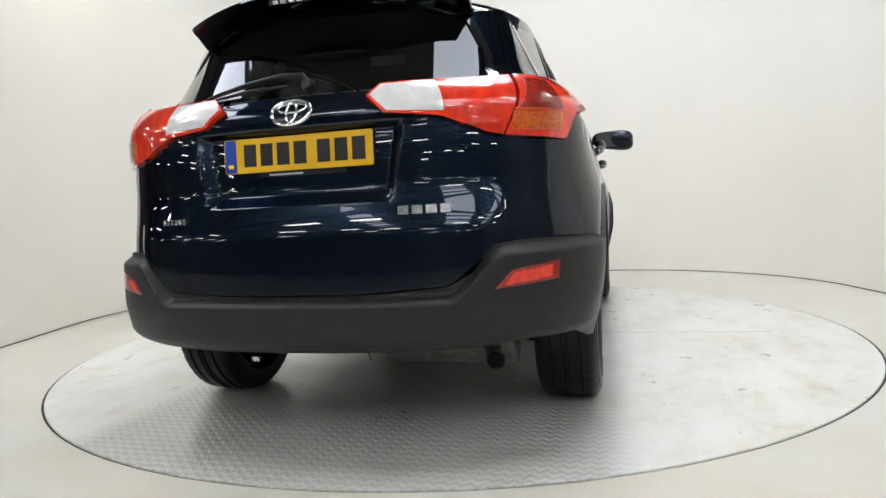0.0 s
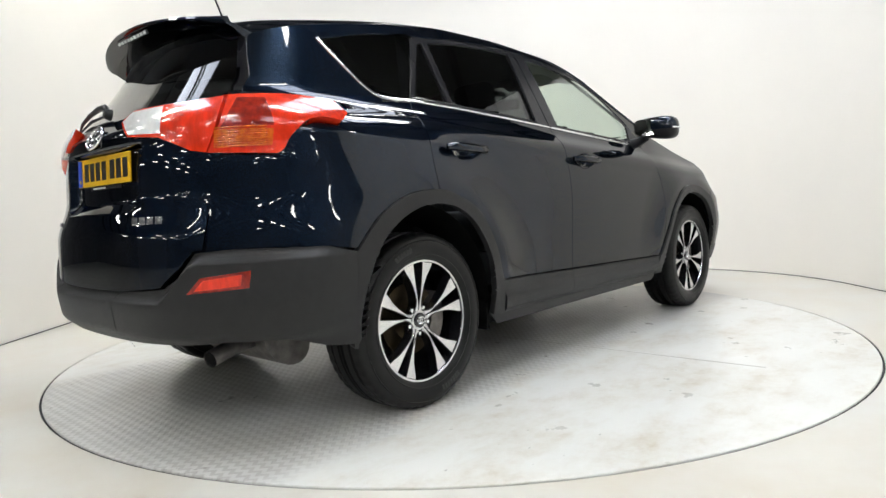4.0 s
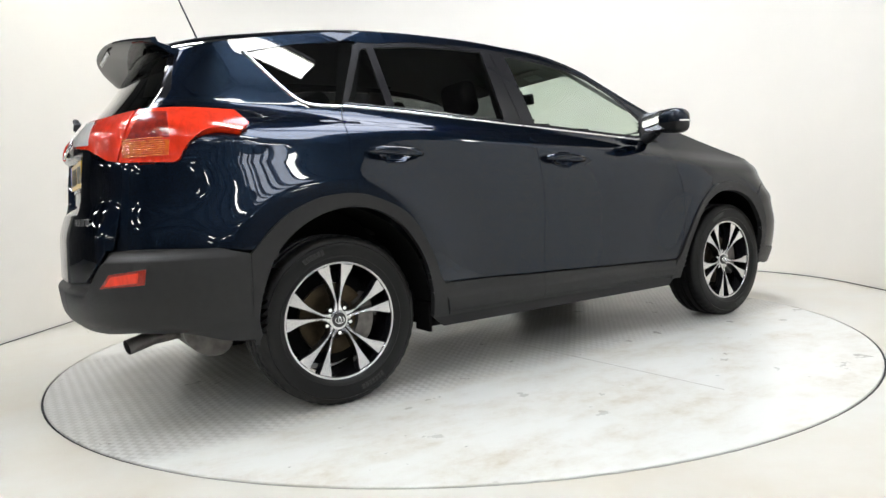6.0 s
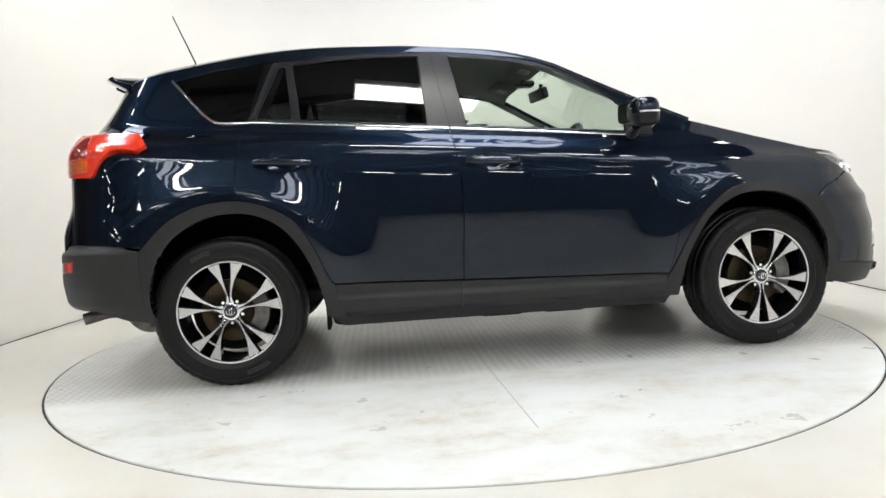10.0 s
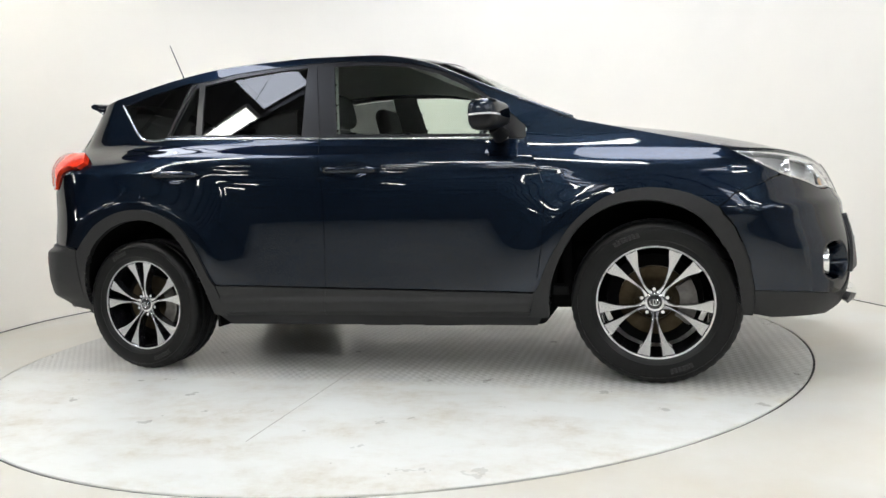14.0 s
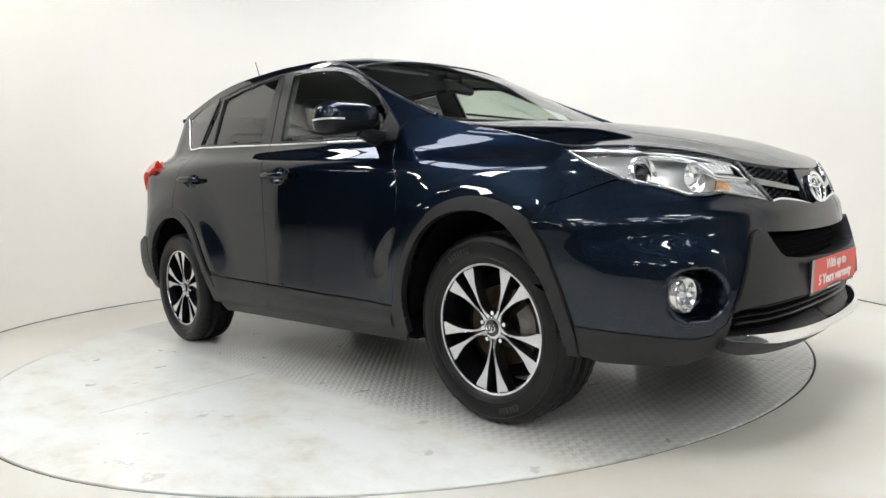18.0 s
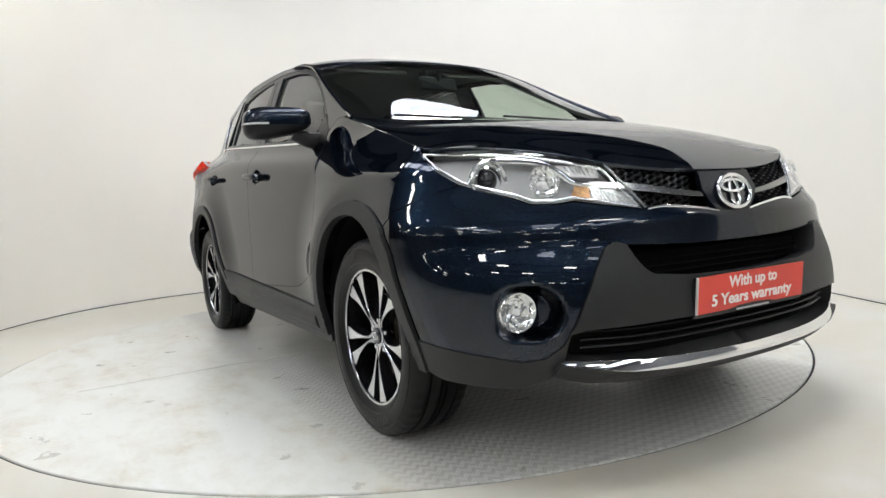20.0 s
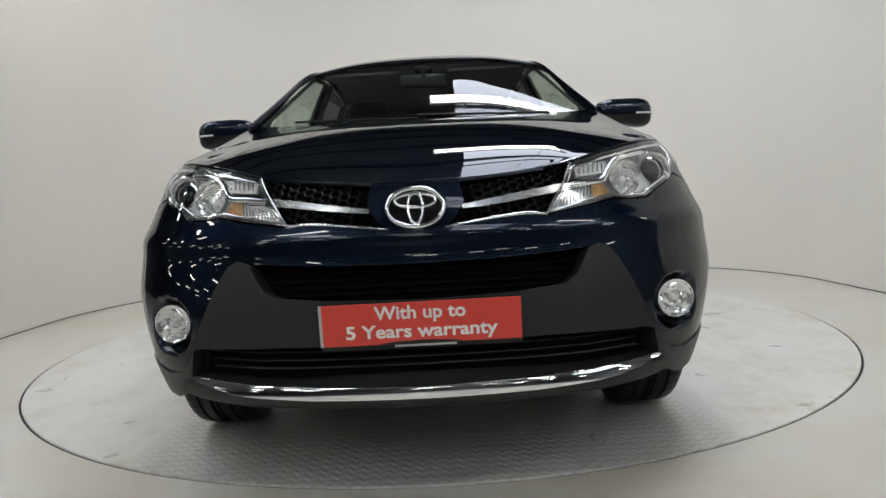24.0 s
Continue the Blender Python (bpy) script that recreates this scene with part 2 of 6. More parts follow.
# ---- small geometry kit ----
def curve(*pairs):
    """A smooth function through (x, y) pairs."""
    xs = np.array([p[0] for p in pairs], float)
    ys = np.array([p[1] for p in pairs], float)
    h = np.diff(xs)
    d = np.diff(ys) / h
    m = np.empty(len(xs))
    m[0], m[-1] = d[0], d[-1]
    m[1:-1] = np.where(d[:-1] * d[1:] > 0, (d[:-1] * h[1:] + d[1:] * h[:-1]) / (h[:-1] + h[1:]), 0)
    if len(xs) > 2:
        lim = 3 * np.minimum(np.abs(d[:-1]), np.abs(d[1:]))
        m[1:-1] = np.sign(m[1:-1]) * np.minimum(np.abs(m[1:-1]), lim)

    def f(q):
        q = np.asarray(q, float)
        i = np.clip(np.searchsorted(xs, q) - 1, 0, len(xs) - 2)
        k = (q - xs[i]) / h[i]
        inside = ((1 + 2 * k) * (1 - k) ** 2 * ys[i] + k * (1 - k) ** 2 * h[i] * m[i]
                  + k * k * (3 - 2 * k) * ys[i + 1] + k * k * (k - 1) * h[i] * m[i + 1])
        return np.where(q < xs[0], ys[0] + m[0] * (q - xs[0]), np.where(q > xs[-1], ys[-1] + m[-1] * (q - xs[-1]), inside))
    return f


def step(a, b, q):
    k = np.clip((np.asarray(q, float) - a) / (b - a), 0, 1)
    return k * k * (3 - 2 * k)


def bell(q, centre, width):
    return np.exp(-((np.asarray(q, float) - centre) / width) ** 2)


def link(name, verts, faces, material, parent=None, normals=None, smooth=True, label=""):
    """One mesh object from lists; materials may be a list with the faces' slots."""
    me = bpy.data.meshes.new(name)
    me.from_pydata([tuple(v) for v in verts], [], faces)
    me.materials.append(material)
    if smooth:
        me.shade_smooth()
        if normals is not None:
            me.normals_split_custom_set_from_vertices([tuple(n) for n in normals])
    ob = new(name, me)
    if parent:
        ob.parent = parent
    return tagged(ob, label)


def part(name, bm, material, parent=None, label="", smooth=False, angle=35):
    me = bpy.data.meshes.new(name)
    bmesh.ops.recalc_face_normals(bm, faces=bm.faces)
    bm.to_mesh(me)
    bm.free()
    me.materials.append(material)
    if smooth:
        me.shade_smooth()
        me.set_sharp_from_angle(angle=radians(angle))
    ob = new(name, me)
    if parent:
        ob.parent = parent
    return tagged(ob, label)


def slab(x0, x1, y0, y1, z0, z1, r=0.0, seg=2, bm=None, m=None):
    """A box with rounded edges, in a bmesh."""
    bm = bm or bmesh.new()
    got = bmesh.ops.create_cube(bm, size=1, matrix=Matrix.LocRotScale(((x0 + x1) / 2, (y0 + y1) / 2, (z0 + z1) / 2), None, (x1 - x0, y1 - y0, z1 - z0)))
    vs = got["verts"]
    if r:
        es = list({e for v in vs for e in v.link_edges})
        vs = bmesh.ops.bevel(bm, geom=es, offset=r, segments=seg, affect="EDGES", profile=0.5)["verts"]
    if m is not None:
        bmesh.ops.transform(bm, matrix=m, verts=list({v for v in vs}))
    return bm


def tube(pts, radius, seg=12, bm=None, flat=1.0, caps=True):
    """A round bar along points; radius may be a list."""
    bm = bm or bmesh.new()
    pts = [Vector(p) for p in pts]
    rad = radius if isinstance(radius, (list, tuple)) else [radius] * len(pts)
    rings = []
    side = None
    for i, p in enumerate(pts):
        d = (pts[min(i + 1, len(pts) - 1)] - pts[max(i - 1, 0)]).normalized()
        if side is None:
            side = d.orthogonal().normalized()
        side = (side - d * side.dot(d)).normalized()
        up = d.cross(side)
        rings.append([bm.verts.new(p + (side * math.cos(a) + up * math.sin(a) * flat) * rad[i]) for a in (2 * math.pi * k / seg for k in range(seg))])
    for a, b in zip(rings, rings[1:]):
        for k in range(seg):
            bm.faces.new((a[k], a[(k + 1) % seg], b[(k + 1) % seg], b[k]))
    if caps:
        bm.faces.new(rings[0][::-1])
        bm.faces.new(rings[-1])
    return bm


def lathe(profile, seg=64, bm=None, m=None, closed=False):
    """Turn (radius, height) pairs about the z axis."""
    bm = bm or bmesh.new()
    rings = []
    m = m or Matrix.Identity(4)
    for r, h in profile:
        if r < 1e-6:
            rings.append([bm.verts.new(m @ Vector((0, 0, h)))])
        else:
            rings.append([bm.verts.new(m @ Vector((r * math.cos(a), r * math.sin(a), h))) for a in (2 * math.pi * k / seg for k in range(seg))])
    pairs = list(zip(rings, rings[1:])) + ([(rings[-1], rings[0])] if closed else [])
    for a, b in pairs:
        for k in range(seg):
            q = [a[k % len(a)], a[(k + 1) % len(a)], b[(k + 1) % len(b)], b[k % len(b)]]
            q = list(dict.fromkeys(q))
            if len(q) > 2:
                bm.faces.new(q)
    return bm


def prism(poly, depth, m, bm=None, bevel=0.0):
    """A flat polygon (u, v) given thickness along its normal, under the pose m."""
    bm = bm or bmesh.new()
    lo = [bm.verts.new(m @ Vector((u, v, 0))) for u, v in poly]
    hi = [bm.verts.new(m @ Vector((u, v, depth))) for u, v in poly]
    n = len(poly)
    top = bm.faces.new(hi)
    bm.faces.new(lo[::-1])
    for i in range(n):
        bm.faces.new((lo[i], lo[(i + 1) % n], hi[(i + 1) % n], hi[i]))
    if bevel:
        bmesh.ops.bevel(bm, geom=list(top.edges), offset=bevel, segments=2, affect="EDGES", profile=0.6)
    return bm


def dense(poly, gap=0.012, smooth_from=None):
    """The polygon with points at most gap apart."""
    out = []
    for (a, b), (c, d) in zip(poly, poly[1:] + poly[:1]):
        n = max(1, int(math.hypot(c - a, d - b) / gap + 0.99))
        out += [(a + (c - a) * k / n, b + (d - b) * k / n) for k in range(n)]
    return out


def round_off(poly, r, seg=4):
    """Rounds each corner of a polygon by about r."""
    out = []
    n = len(poly)
    for i in range(n):
        p, q, s = Vector(poly[i - 1]), Vector(poly[i]), Vector(poly[(i + 1) % n])
        a, b = p - q, s - q
        k = min(r, a.length * 0.45, b.length * 0.45)
        a, b = q + a.normalized() * k, q + b.normalized() * k
        for j in range(seg + 1):
            t = j / seg
            v = a * (1 - t) ** 2 + q * 2 * t * (1 - t) + b * t * t
            out.append((v.x, v.y))
    return out


def spline(pts, per=6):
    """Open smooth line through points."""
    out = []
    n = len(pts)
    for i in range(n - 1):
        p0, p1, p2, p3 = (np.array(pts[max(0, min(n - 1, j))], float) for j in (i - 1, i, i + 1, i + 2))
        for k in range(per):
            t = k / per
            out.append(tuple(0.5 * (2 * p1 + (p2 - p0) * t + (2 * p0 - 5 * p1 + 4 * p2 - p3) * t * t + (3 * p1 - p0 - 3 * p2 + p3) * t ** 3)))
    return out + [tuple(pts[-1])]


def area2(poly):
    return sum(a[0] * b[1] - b[0] * a[1] for a, b in zip(poly, poly[1:] + poly[:1]))


def inset(poly, g):
    """Moves a counter-clockwise polygon's outline inwards by g."""
    out = []
    n = len(poly)
    for i in range(n):
        ax, ay = poly[i - 1]
        bx, by = poly[i]
        cx, cy = poly[(i + 1) % n]
        n1 = (-(by - ay), bx - ax)
        n2 = (-(cy - by), cx - bx)
        l1, l2 = math.hypot(*n1) or 1, math.hypot(*n2) or 1
        mx, my = n1[0] / l1 + n2[0] / l2, n1[1] / l1 + n2[1] / l2
        q = max(0.35, (mx * mx + my * my) / 2)
        out.append((bx + g * mx / q, by + g * my / q))
    return out


def clip_line(poly, axis, value, keep_above):
    out = []
    n = len(poly)
    for i in range(n):
        p, q = poly[i], poly[(i + 1) % n]
        a = (p[axis] - value) if keep_above else (value - p[axis])
        b = (q[axis] - value) if keep_above else (value - q[axis])
        if a >= 0:
            out.append(p)
        if (a > 0 > b) or (a < 0 < b):
            k = a / (a - b)
            r = [p[0] + (q[0] - p[0]) * k, p[1] + (q[1] - p[1]) * k]
            r[axis] = value
            out.append(tuple(r))
    return out


def shaped(chart, uv, disp=None):
    p = chart(uv[:, 0], uv[:, 1])
    if disp is None:
        return p
    e = 1e-3
    n = np.cross(chart(uv[:, 0] + e, uv[:, 1]) - chart(uv[:, 0] - e, uv[:, 1]), chart(uv[:, 0], uv[:, 1] + e) - chart(uv[:, 0], uv[:, 1] - e))
    n /= np.maximum(np.linalg.norm(n, axis=1), 1e-12)[:, None]
    d = disp(uv[:, 0], uv[:, 1]) if callable(disp) else disp
    return p + n * np.reshape(d, (-1, 1) if np.ndim(d) else ())


def patch(poly, chart, disp=None, cell=0.03, gap=0.0018, thick=0.012, cell_v=None):
    """A panel: the polygon (u, v) laid on a curved chart, with a rim folded inwards. Returns verts, faces, normals."""
    poly = list(poly)
    if area2(poly) < 0:
        poly = poly[::-1]
    poly = dense(poly)
    if gap:
        poly = inset(poly, gap)
    cv = cell_v or cell
    index, uv, faces = {}, [], []

    def at(p):
        key = (round(p[0] * 20000), round(p[1] * 20000))
        if key not in index:
            index[key] = len(uv)
            uv.append(p)
        return index[key]

    u0, u1 = min(p[0] for p in poly), max(p[0] for p in poly)
    j0, j1 = math.floor(min(p[1] for p in poly) / cv), math.ceil(max(p[1] for p in poly) / cv)
    for j in range(j0, j1):
        row = clip_line(clip_line(poly, 1, j * cv, True), 1, (j + 1) * cv, False) if len(poly) > 2 else []
        if len(row) < 3:
            continue
        for i in range(math.floor(min(p[0] for p in row) / cell), math.ceil(max(p[0] for p in row) / cell)):
            c = clip_line(row, 0, i * cell, True)
            if len(c) < 3:
                continue
            c = clip_line(c, 0, (i + 1) * cell, False)
            ids = list(dict.fromkeys(at(p) for p in c))
            if len(ids) > 2 and abs(area2(c)) > 1e-9:
                faces.append(ids)
    q = np.array(uv, float)
    e = 1.2e-3
    P = shaped(chart, q, disp)
    du = shaped(chart, q + [e, 0], disp) - shaped(chart, q - [e, 0], disp)
    dv = shaped(chart, q + [0, e], disp) - shaped(chart, q - [0, e], disp)
    N = np.cross(du, dv)
    N /= np.maximum(np.linalg.norm(N, axis=1), 1e-12)[:, None]
    verts, norms = list(P), list(N)
    if thick:
        b = np.array(poly, float)
        B = shaped(chart, b, disp)
        bu = shaped(chart, b + [e, 0], disp) - shaped(chart, b - [e, 0], disp)
        bv = shaped(chart, b + [0, e], disp) - shaped(chart, b - [0, e], disp)
        M = np.cross(bu, bv)
        M /= np.maximum(np.linalg.norm(M, axis=1), 1e-12)[:, None]
        T = np.roll(B, -1, 0) - np.roll(B, 1, 0)
        out = np.cross(T, M)
        out /= np.maximum(np.linalg.norm(out, axis=1), 1e-12)[:, None]
        k = len(b)
        base = len(verts)
        mid = (M + out) * 0.7071
        for ring, nn in ((B, M), (B - M * 0.0009 + out * 0.0009, mid), (B - M * 0.003 + out * 0.001, out), (B - M * thick + out * 0.001, out)):
            verts += list(ring)
            norms += list(nn)
        for r in range(3):
            for i in range(k):
                a, c = base + r * k + i, base + r * k + (i + 1) % k
                faces.append([a, a + k, c + k, c])
    return np.array(verts), faces, np.array(norms)


def panel(name, poly, chart, material, parent, disp=None, both=True, label="", **kw):
    """A panel on the car's flank and, with both, its mirror image on the other one. Returns the objects."""
    v, f, n = patch(poly, chart, disp, **kw)
    made = [link(name, v, f, material, parent[0] if isinstance(parent, (list, tuple)) else parent, n, label=label)]
    if both:
        w = v * [1, -1, 1]
        made.append(link(name, w, [q[::-1] for q in f], material, parent[1] if isinstance(parent, (list, tuple)) else parent, n * [1, -1, 1], label=label))
    return made


def whole(name, poly, chart, material, parent, disp=None, label="", mid=None, gap=0.0018, **kw):
    """A panel that reaches over the car's middle: half a polygon and its mirror image in one mesh. mid: the axis and value of the middle."""
    axis, value = mid if mid else (0, poly[0][0])
    side = 1 if sum(p[axis] for p in poly) / len(poly) < value else -1
    poly = [tuple(c + side * gap if k == axis and abs(c - value) < 1e-6 else c for k, c in enumerate(p)) for p in poly]
    v, f, n = patch(poly, chart, disp, gap=gap, **kw)
    v = np.where(np.abs(v[:, 1:2]) * [0, 1, 0] < 0.0012, v * [1, 0, 1] + np.where(np.abs(v[:, 1:2]) < 0.0012, 0, v[:, 1:2]) * [0, 1, 0], v)
    k = len(v)
    return link(name, np.vstack([v, v * [1, -1, 1]]), f + [[i + k for i in q[::-1]] for q in f], material, parent, np.vstack([n, n * [1, -1, 1]]), label=label)


def strip(name, line, chart, width, height, material, parent, both=True, label="", disp=0.0):
    """A slim moulding along a line on a chart: a half-round bead."""
    q = np.array(line, float)
    e = 1.2e-3
    P = shaped(chart, q, disp)
    N = np.cross(shaped(chart, q + [e, 0]) - shaped(chart, q - [e, 0]), shaped(chart, q + [0, e]) - shaped(chart, q - [0, e]))
    N /= np.linalg.norm(N, axis=1)[:, None]
    T = np.gradient(P, axis=0)
    S = np.cross(N, T)
    S /= np.maximum(np.linalg.norm(S, axis=1), 1e-12)[:, None]
    verts, norms = [], []
    arc = [math.pi * k / 6 for k in range(7)]
    for i in range(len(P)):
        for a in arc:
            verts.append(P[i] + S[i] * math.cos(a) * width / 2 + N[i] * math.sin(a) * height)
            norms.append(S[i] * math.cos(a) + N[i] * math.sin(a))
    k = len(arc)
    faces = [[i * k + j, (i + 1) * k + j, (i + 1) * k + j + 1, i * k + j + 1] for i in range(len(P) - 1) for j in range(k - 1)]
    verts, norms = np.array(verts), np.array(norms)
    c = np.cross(verts[faces[0][1]] - verts[faces[0][0]], verts[faces[0][2]] - verts[faces[0][0]])
    if c @ norms[faces[0][0]] < 0 and c @ norms[3] < 0:
        faces = [q[::-1] for q in faces]
    pr = parent if isinstance(parent, (list, tuple)) else (parent, parent)
    made = [link(name, verts, faces, material, pr[0], norms, label=label)]
    if both:
        made.append(link(name, verts * [1, -1, 1], [q[::-1] for q in faces], material, pr[1], norms * [1, -1, 1], label=label))
    return made


# ---- the booth and the hall round it ----
def booth_line(half, back, corner):
    pts = [(-half, 0.2), (-half, back - corner)]
    for k in range(1, 33):
        a = math.pi - math.pi / 2 * k / 32
        pts.append((-half + corner + corner * math.cos(a), back - corner + corner * math.sin(a)))
    return pts + [(-x, y) for x, y in reversed(pts[1:])] + [(half, -2.6)]


def booth():
    inner = booth_line(3.10, 3.05, 2.0)
    outer = booth_line(3.22, 3.17, 2.12)
    top = 3.14
    bm = bmesh.new()
    rows = [[bm.verts.new((x, y, z)) for x, y in line] for line, z in ((inner, 0.004), (inner, top), (outer, top), (outer, 0.004))]
    for a, b in zip(rows, rows[1:]):
        for i in range(len(a) - 1):
            bm.faces.new((a[i], a[i + 1], b[i + 1], b[i]))
    tagged(part("wall_booth", bm, WALL, smooth=True, angle=50), "seamless curved white-painted studio wall behind the turntable", "wall", kind="structure")
    bm = bmesh.new()
    line = booth_line(3.096, 3.046, 1.996)
    lo = [bm.verts.new((x, y, 0.0015)) for x, y in line]
    hi = [bm.verts.new((x, y, 0.007)) for x, y in line]
    for i in range(len(lo) - 1):
        bm.faces.new((lo[i], lo[i + 1], hi[i + 1], hi[i]))
    tagged(part("trim_floor_joint", bm, SEAM), "thin dark joint where curved wall meets floor", "joint", kind="structure")


def ground():
    bm = bmesh.new()
    ring = [(2.232 * math.cos(2 * math.pi * k / 160), 2.232 * math.sin(2 * math.pi * k / 160)) for k in range(160)]
    x0, x1, y0, y1 = -3.6, 6.0, -5.2, 3.6
    inner = [bm.verts.new((x, y, 0)) for x, y in ring]
    deep = [bm.verts.new((x, y, -0.08)) for x, y in ring]
    outer = []
    for x, y in ring:
        k = min((x1 if x > 0 else -x0) / abs(x) if abs(x) > 1e-6 else 99, (y1 if y > 0 else -y0) / abs(y) if abs(y) > 1e-6 else 99)
        outer.append(bm.verts.new((x * k, y * k, 0)))
    for cx, cy in ((x0, y0), (x0, y1), (x1, y0), (x1, y1)):
        min(outer, key=lambda v: math.hypot(v.co.x - cx, v.co.y - cy)).co = (cx, cy, 0)
    for nm, b in (("floor_west", (-24, x0, -24, 7)), ("floor_east", (x1, 10, -24, 7)), ("floor_south", (x0, x1, -24, y0)), ("floor_north", (x0, x1, y1, 7))):
        tagged(part(nm, slab(*b, -0.1, 0.0), HALL_FLOOR), "grey concrete floor of the hall", "floor", kind="structure")
    n = len(ring)
    for i in range(n):
        j = (i + 1) % n
        bm.faces.new((inner[i], outer[i], outer[j], inner[j]))
        bm.faces.new((deep[i], inner[i], inner[j], deep[j]))
    bm.faces.new(deep[::-1])
    gap = bmesh.new()
    rings = [[gap.verts.new((r * math.cos(2 * math.pi * k / 160), r * math.sin(2 * math.pi * k / 160), -0.004)) for k in range(160)] for r in (2.15, 2.2315)]
    for i in range(160):
        gap.faces.new((rings[0][i], rings[1][i], rings[1][(i + 1) % 160], rings[0][(i + 1) % 160]))
    tagged(part("trim_table_joint", gap, SEAM), "dark joint round the turntable", "joint", kind="structure")
    tagged(part("floor", bm, FLOOR), "pale painted studio floor with faint ochre stains", "floor", kind="structure")


def turntable_disc():
    t = new("turntable")
    tagged(t, "round pale grey painted steel turntable under the car", "turntable")
    bm = lathe([(0, -0.012), (2.222, -0.012), (2.2215, 0.0), (2.2185, 0.003), (0, 0.003)], seg=160)
    plate = part("tread_plate", bm, TABLE, t, "worn tread plate with grey paint", smooth=True)
    for k, (a, r0, r1) in enumerate(((90, 0.35, 1.80), (270, 0.35, 1.80))):
        bm = slab(r0, r1, -0.0016, 0.0016, 0.0025, 0.0042, m=pose(0, 0, 0, 0, 0, a + 2))
        part("plate_joint", bm, mat("joint_dust", (0.44, 0.42, 0.38), 0.8) if k == 0 else bpy.data.materials["joint_dust"], t)
    return t


def hall():
    x0, x1, y0, y1, top = -24.0, 10.0, -24.0, 7.0, HALL_TOP
    for nm, b in (("wall_west", (x0 - 0.2, x0, y0, y1, 0, top)), ("wall_east", (x1, x1 + 0.2, y0, y1, 0, top)),
                  ("wall_south", (x0, x1, y0 - 0.2, y0, 0, top)), ("wall_north", (x0, x1, y1, y1 + 0.2, 0, top))):
        tagged(part(nm, slab(*b), HALL), "dark grey clad wall of the hall", "wall", kind="structure")
    # roof with openings for the rooflights
    xs = sorted({x0, x1} | {x + k * a / 2 for x, y, a, b in ROOFLIGHTS for k in (-1, 1)})
    ys = sorted({y0, y1} | {y + k * b / 2 for x, y, a, b in ROOFLIGHTS for k in (-1, 1)})
    bm = bmesh.new()
    for xa, xb in zip(xs, xs[1:]):
        for ya, yb in zip(ys, ys[1:]):
            cx, cy = (xa + xb) / 2, (ya + yb) / 2
            if any(abs(cx - x) < a / 2 and abs(cy - y) < b / 2 for x, y, a, b in ROOFLIGHTS):
                continue
            slab(xa, xb, ya, yb, top, top + 0.15, bm=bm)
    tagged(part("ceiling", bm, ROOF), "grey hall roof with rows of rooflight openings", "ceiling", kind="structure")
    for y in np.arange(y0 + 1.8, y1, 1.8):
        tagged(part("roof_beam", slab(x0, x1, y - 0.05, y + 0.05, top - 0.24, top - 0.04), BEAM), "dark steel roof beam across the hall", "beam", "roof beams", "structure")


def strip_lamp(x, y, z, length, width, turn):
    t = new("strip_lamp")
    t.matrix_world = pose(x, y, z, 0, 0, turn)
    part("casing", slab(-length / 2, length / 2, -width / 2, width / 2, 0.0, 0.07, 0.01), LAMP_BODY, t)
    part("diffuser", slab(-length / 2 + 0.02, length / 2 - 0.02, -width / 2 + 0.025, width / 2 - 0.025, -0.018, -0.002, 0.006), TUBE, t, "lit white lamp diffuser")
    for k in (-1, 1):
        part("suspension_wire", tube([(k * length * 0.4, 0, 0.07), (k * length * 0.4, 0, HALL_TOP - z)], 0.004, 6), BEAM, t)
    return tagged(t, "lit white strip lamp hung from the hall roof", "lamp", "strip lamps")


ground()
booth()
hall()
turntable = turntable_disc()
for x, y in ((-3.2, -10.5), (3.2, -10.5), (7.2, -7.0), (-3.0, -7.0), (3.2, -7.0), (7.2, -3.4), (-1.0, -12.0), (1.2, -8.8), (9.0, -8.8)):
    strip_lamp(x, y, 4.2, 1.2, 0.26, 0)
lots = random.Random(11)
for x in (-5.5, -8.5, -11.5, -14.5, -17.5, -20.5):
    for y in (-13.5, -10.5, -7.5, -4.5, -1.5, 1.5):
        if lots.random() < 0.56:
            strip_lamp(x + lots.uniform(-0.7, 0.7), y + lots.uniform(-0.9, 0.9), 4.4, 1.0, 0.28, 90 if x < -10 else 0)
for y in (-14.5, -17.5, -20.5):
    for x in (-1.5, 1.5, 4.5, 7.5):
        if lots.random() < 0.4:
            strip_lamp(x + lots.uniform(-0.8, 0.8), y + lots.uniform(-0.6, 0.6), 4.4, 1.0, 0.28, 0)
for x, y in ((0.30, -2.35), (0.62, 0.40), (-3.55, -1.40), (3.9, -1.40), (-2.2, -4.4), (2.8, -4.4)):
    strip_lamp(x, y, 3.55, 1.25, 0.26, 0)
# a short extra lamp, added only to brighten the left wall
strip_lamp(-2.5, 1.0, 3.55, 0.70, 0.26, 0)


# ---- the car's surfaces: x forward, y to its left, z up, from the ground below the middle of the wheelbase ----
WIDTH = curve((0.20, 0.83), (0.29, 0.860), (0.40, 0.883), (0.55, 0.888), (0.75, 0.889), (0.90, 0.884), (1.0, 0.875), (1.05, 0.8665), (1.085, 0.850),
              (1.11, 0.831), (1.135, 0.8125), (1.17, 0.7945), (1.25, 0.7620), (1.33, 0.7305), (1.40, 0.7020), (1.47, 0.6725), (1.54, 0.6405), (1.60, 0.609), (1.66, 0.555))
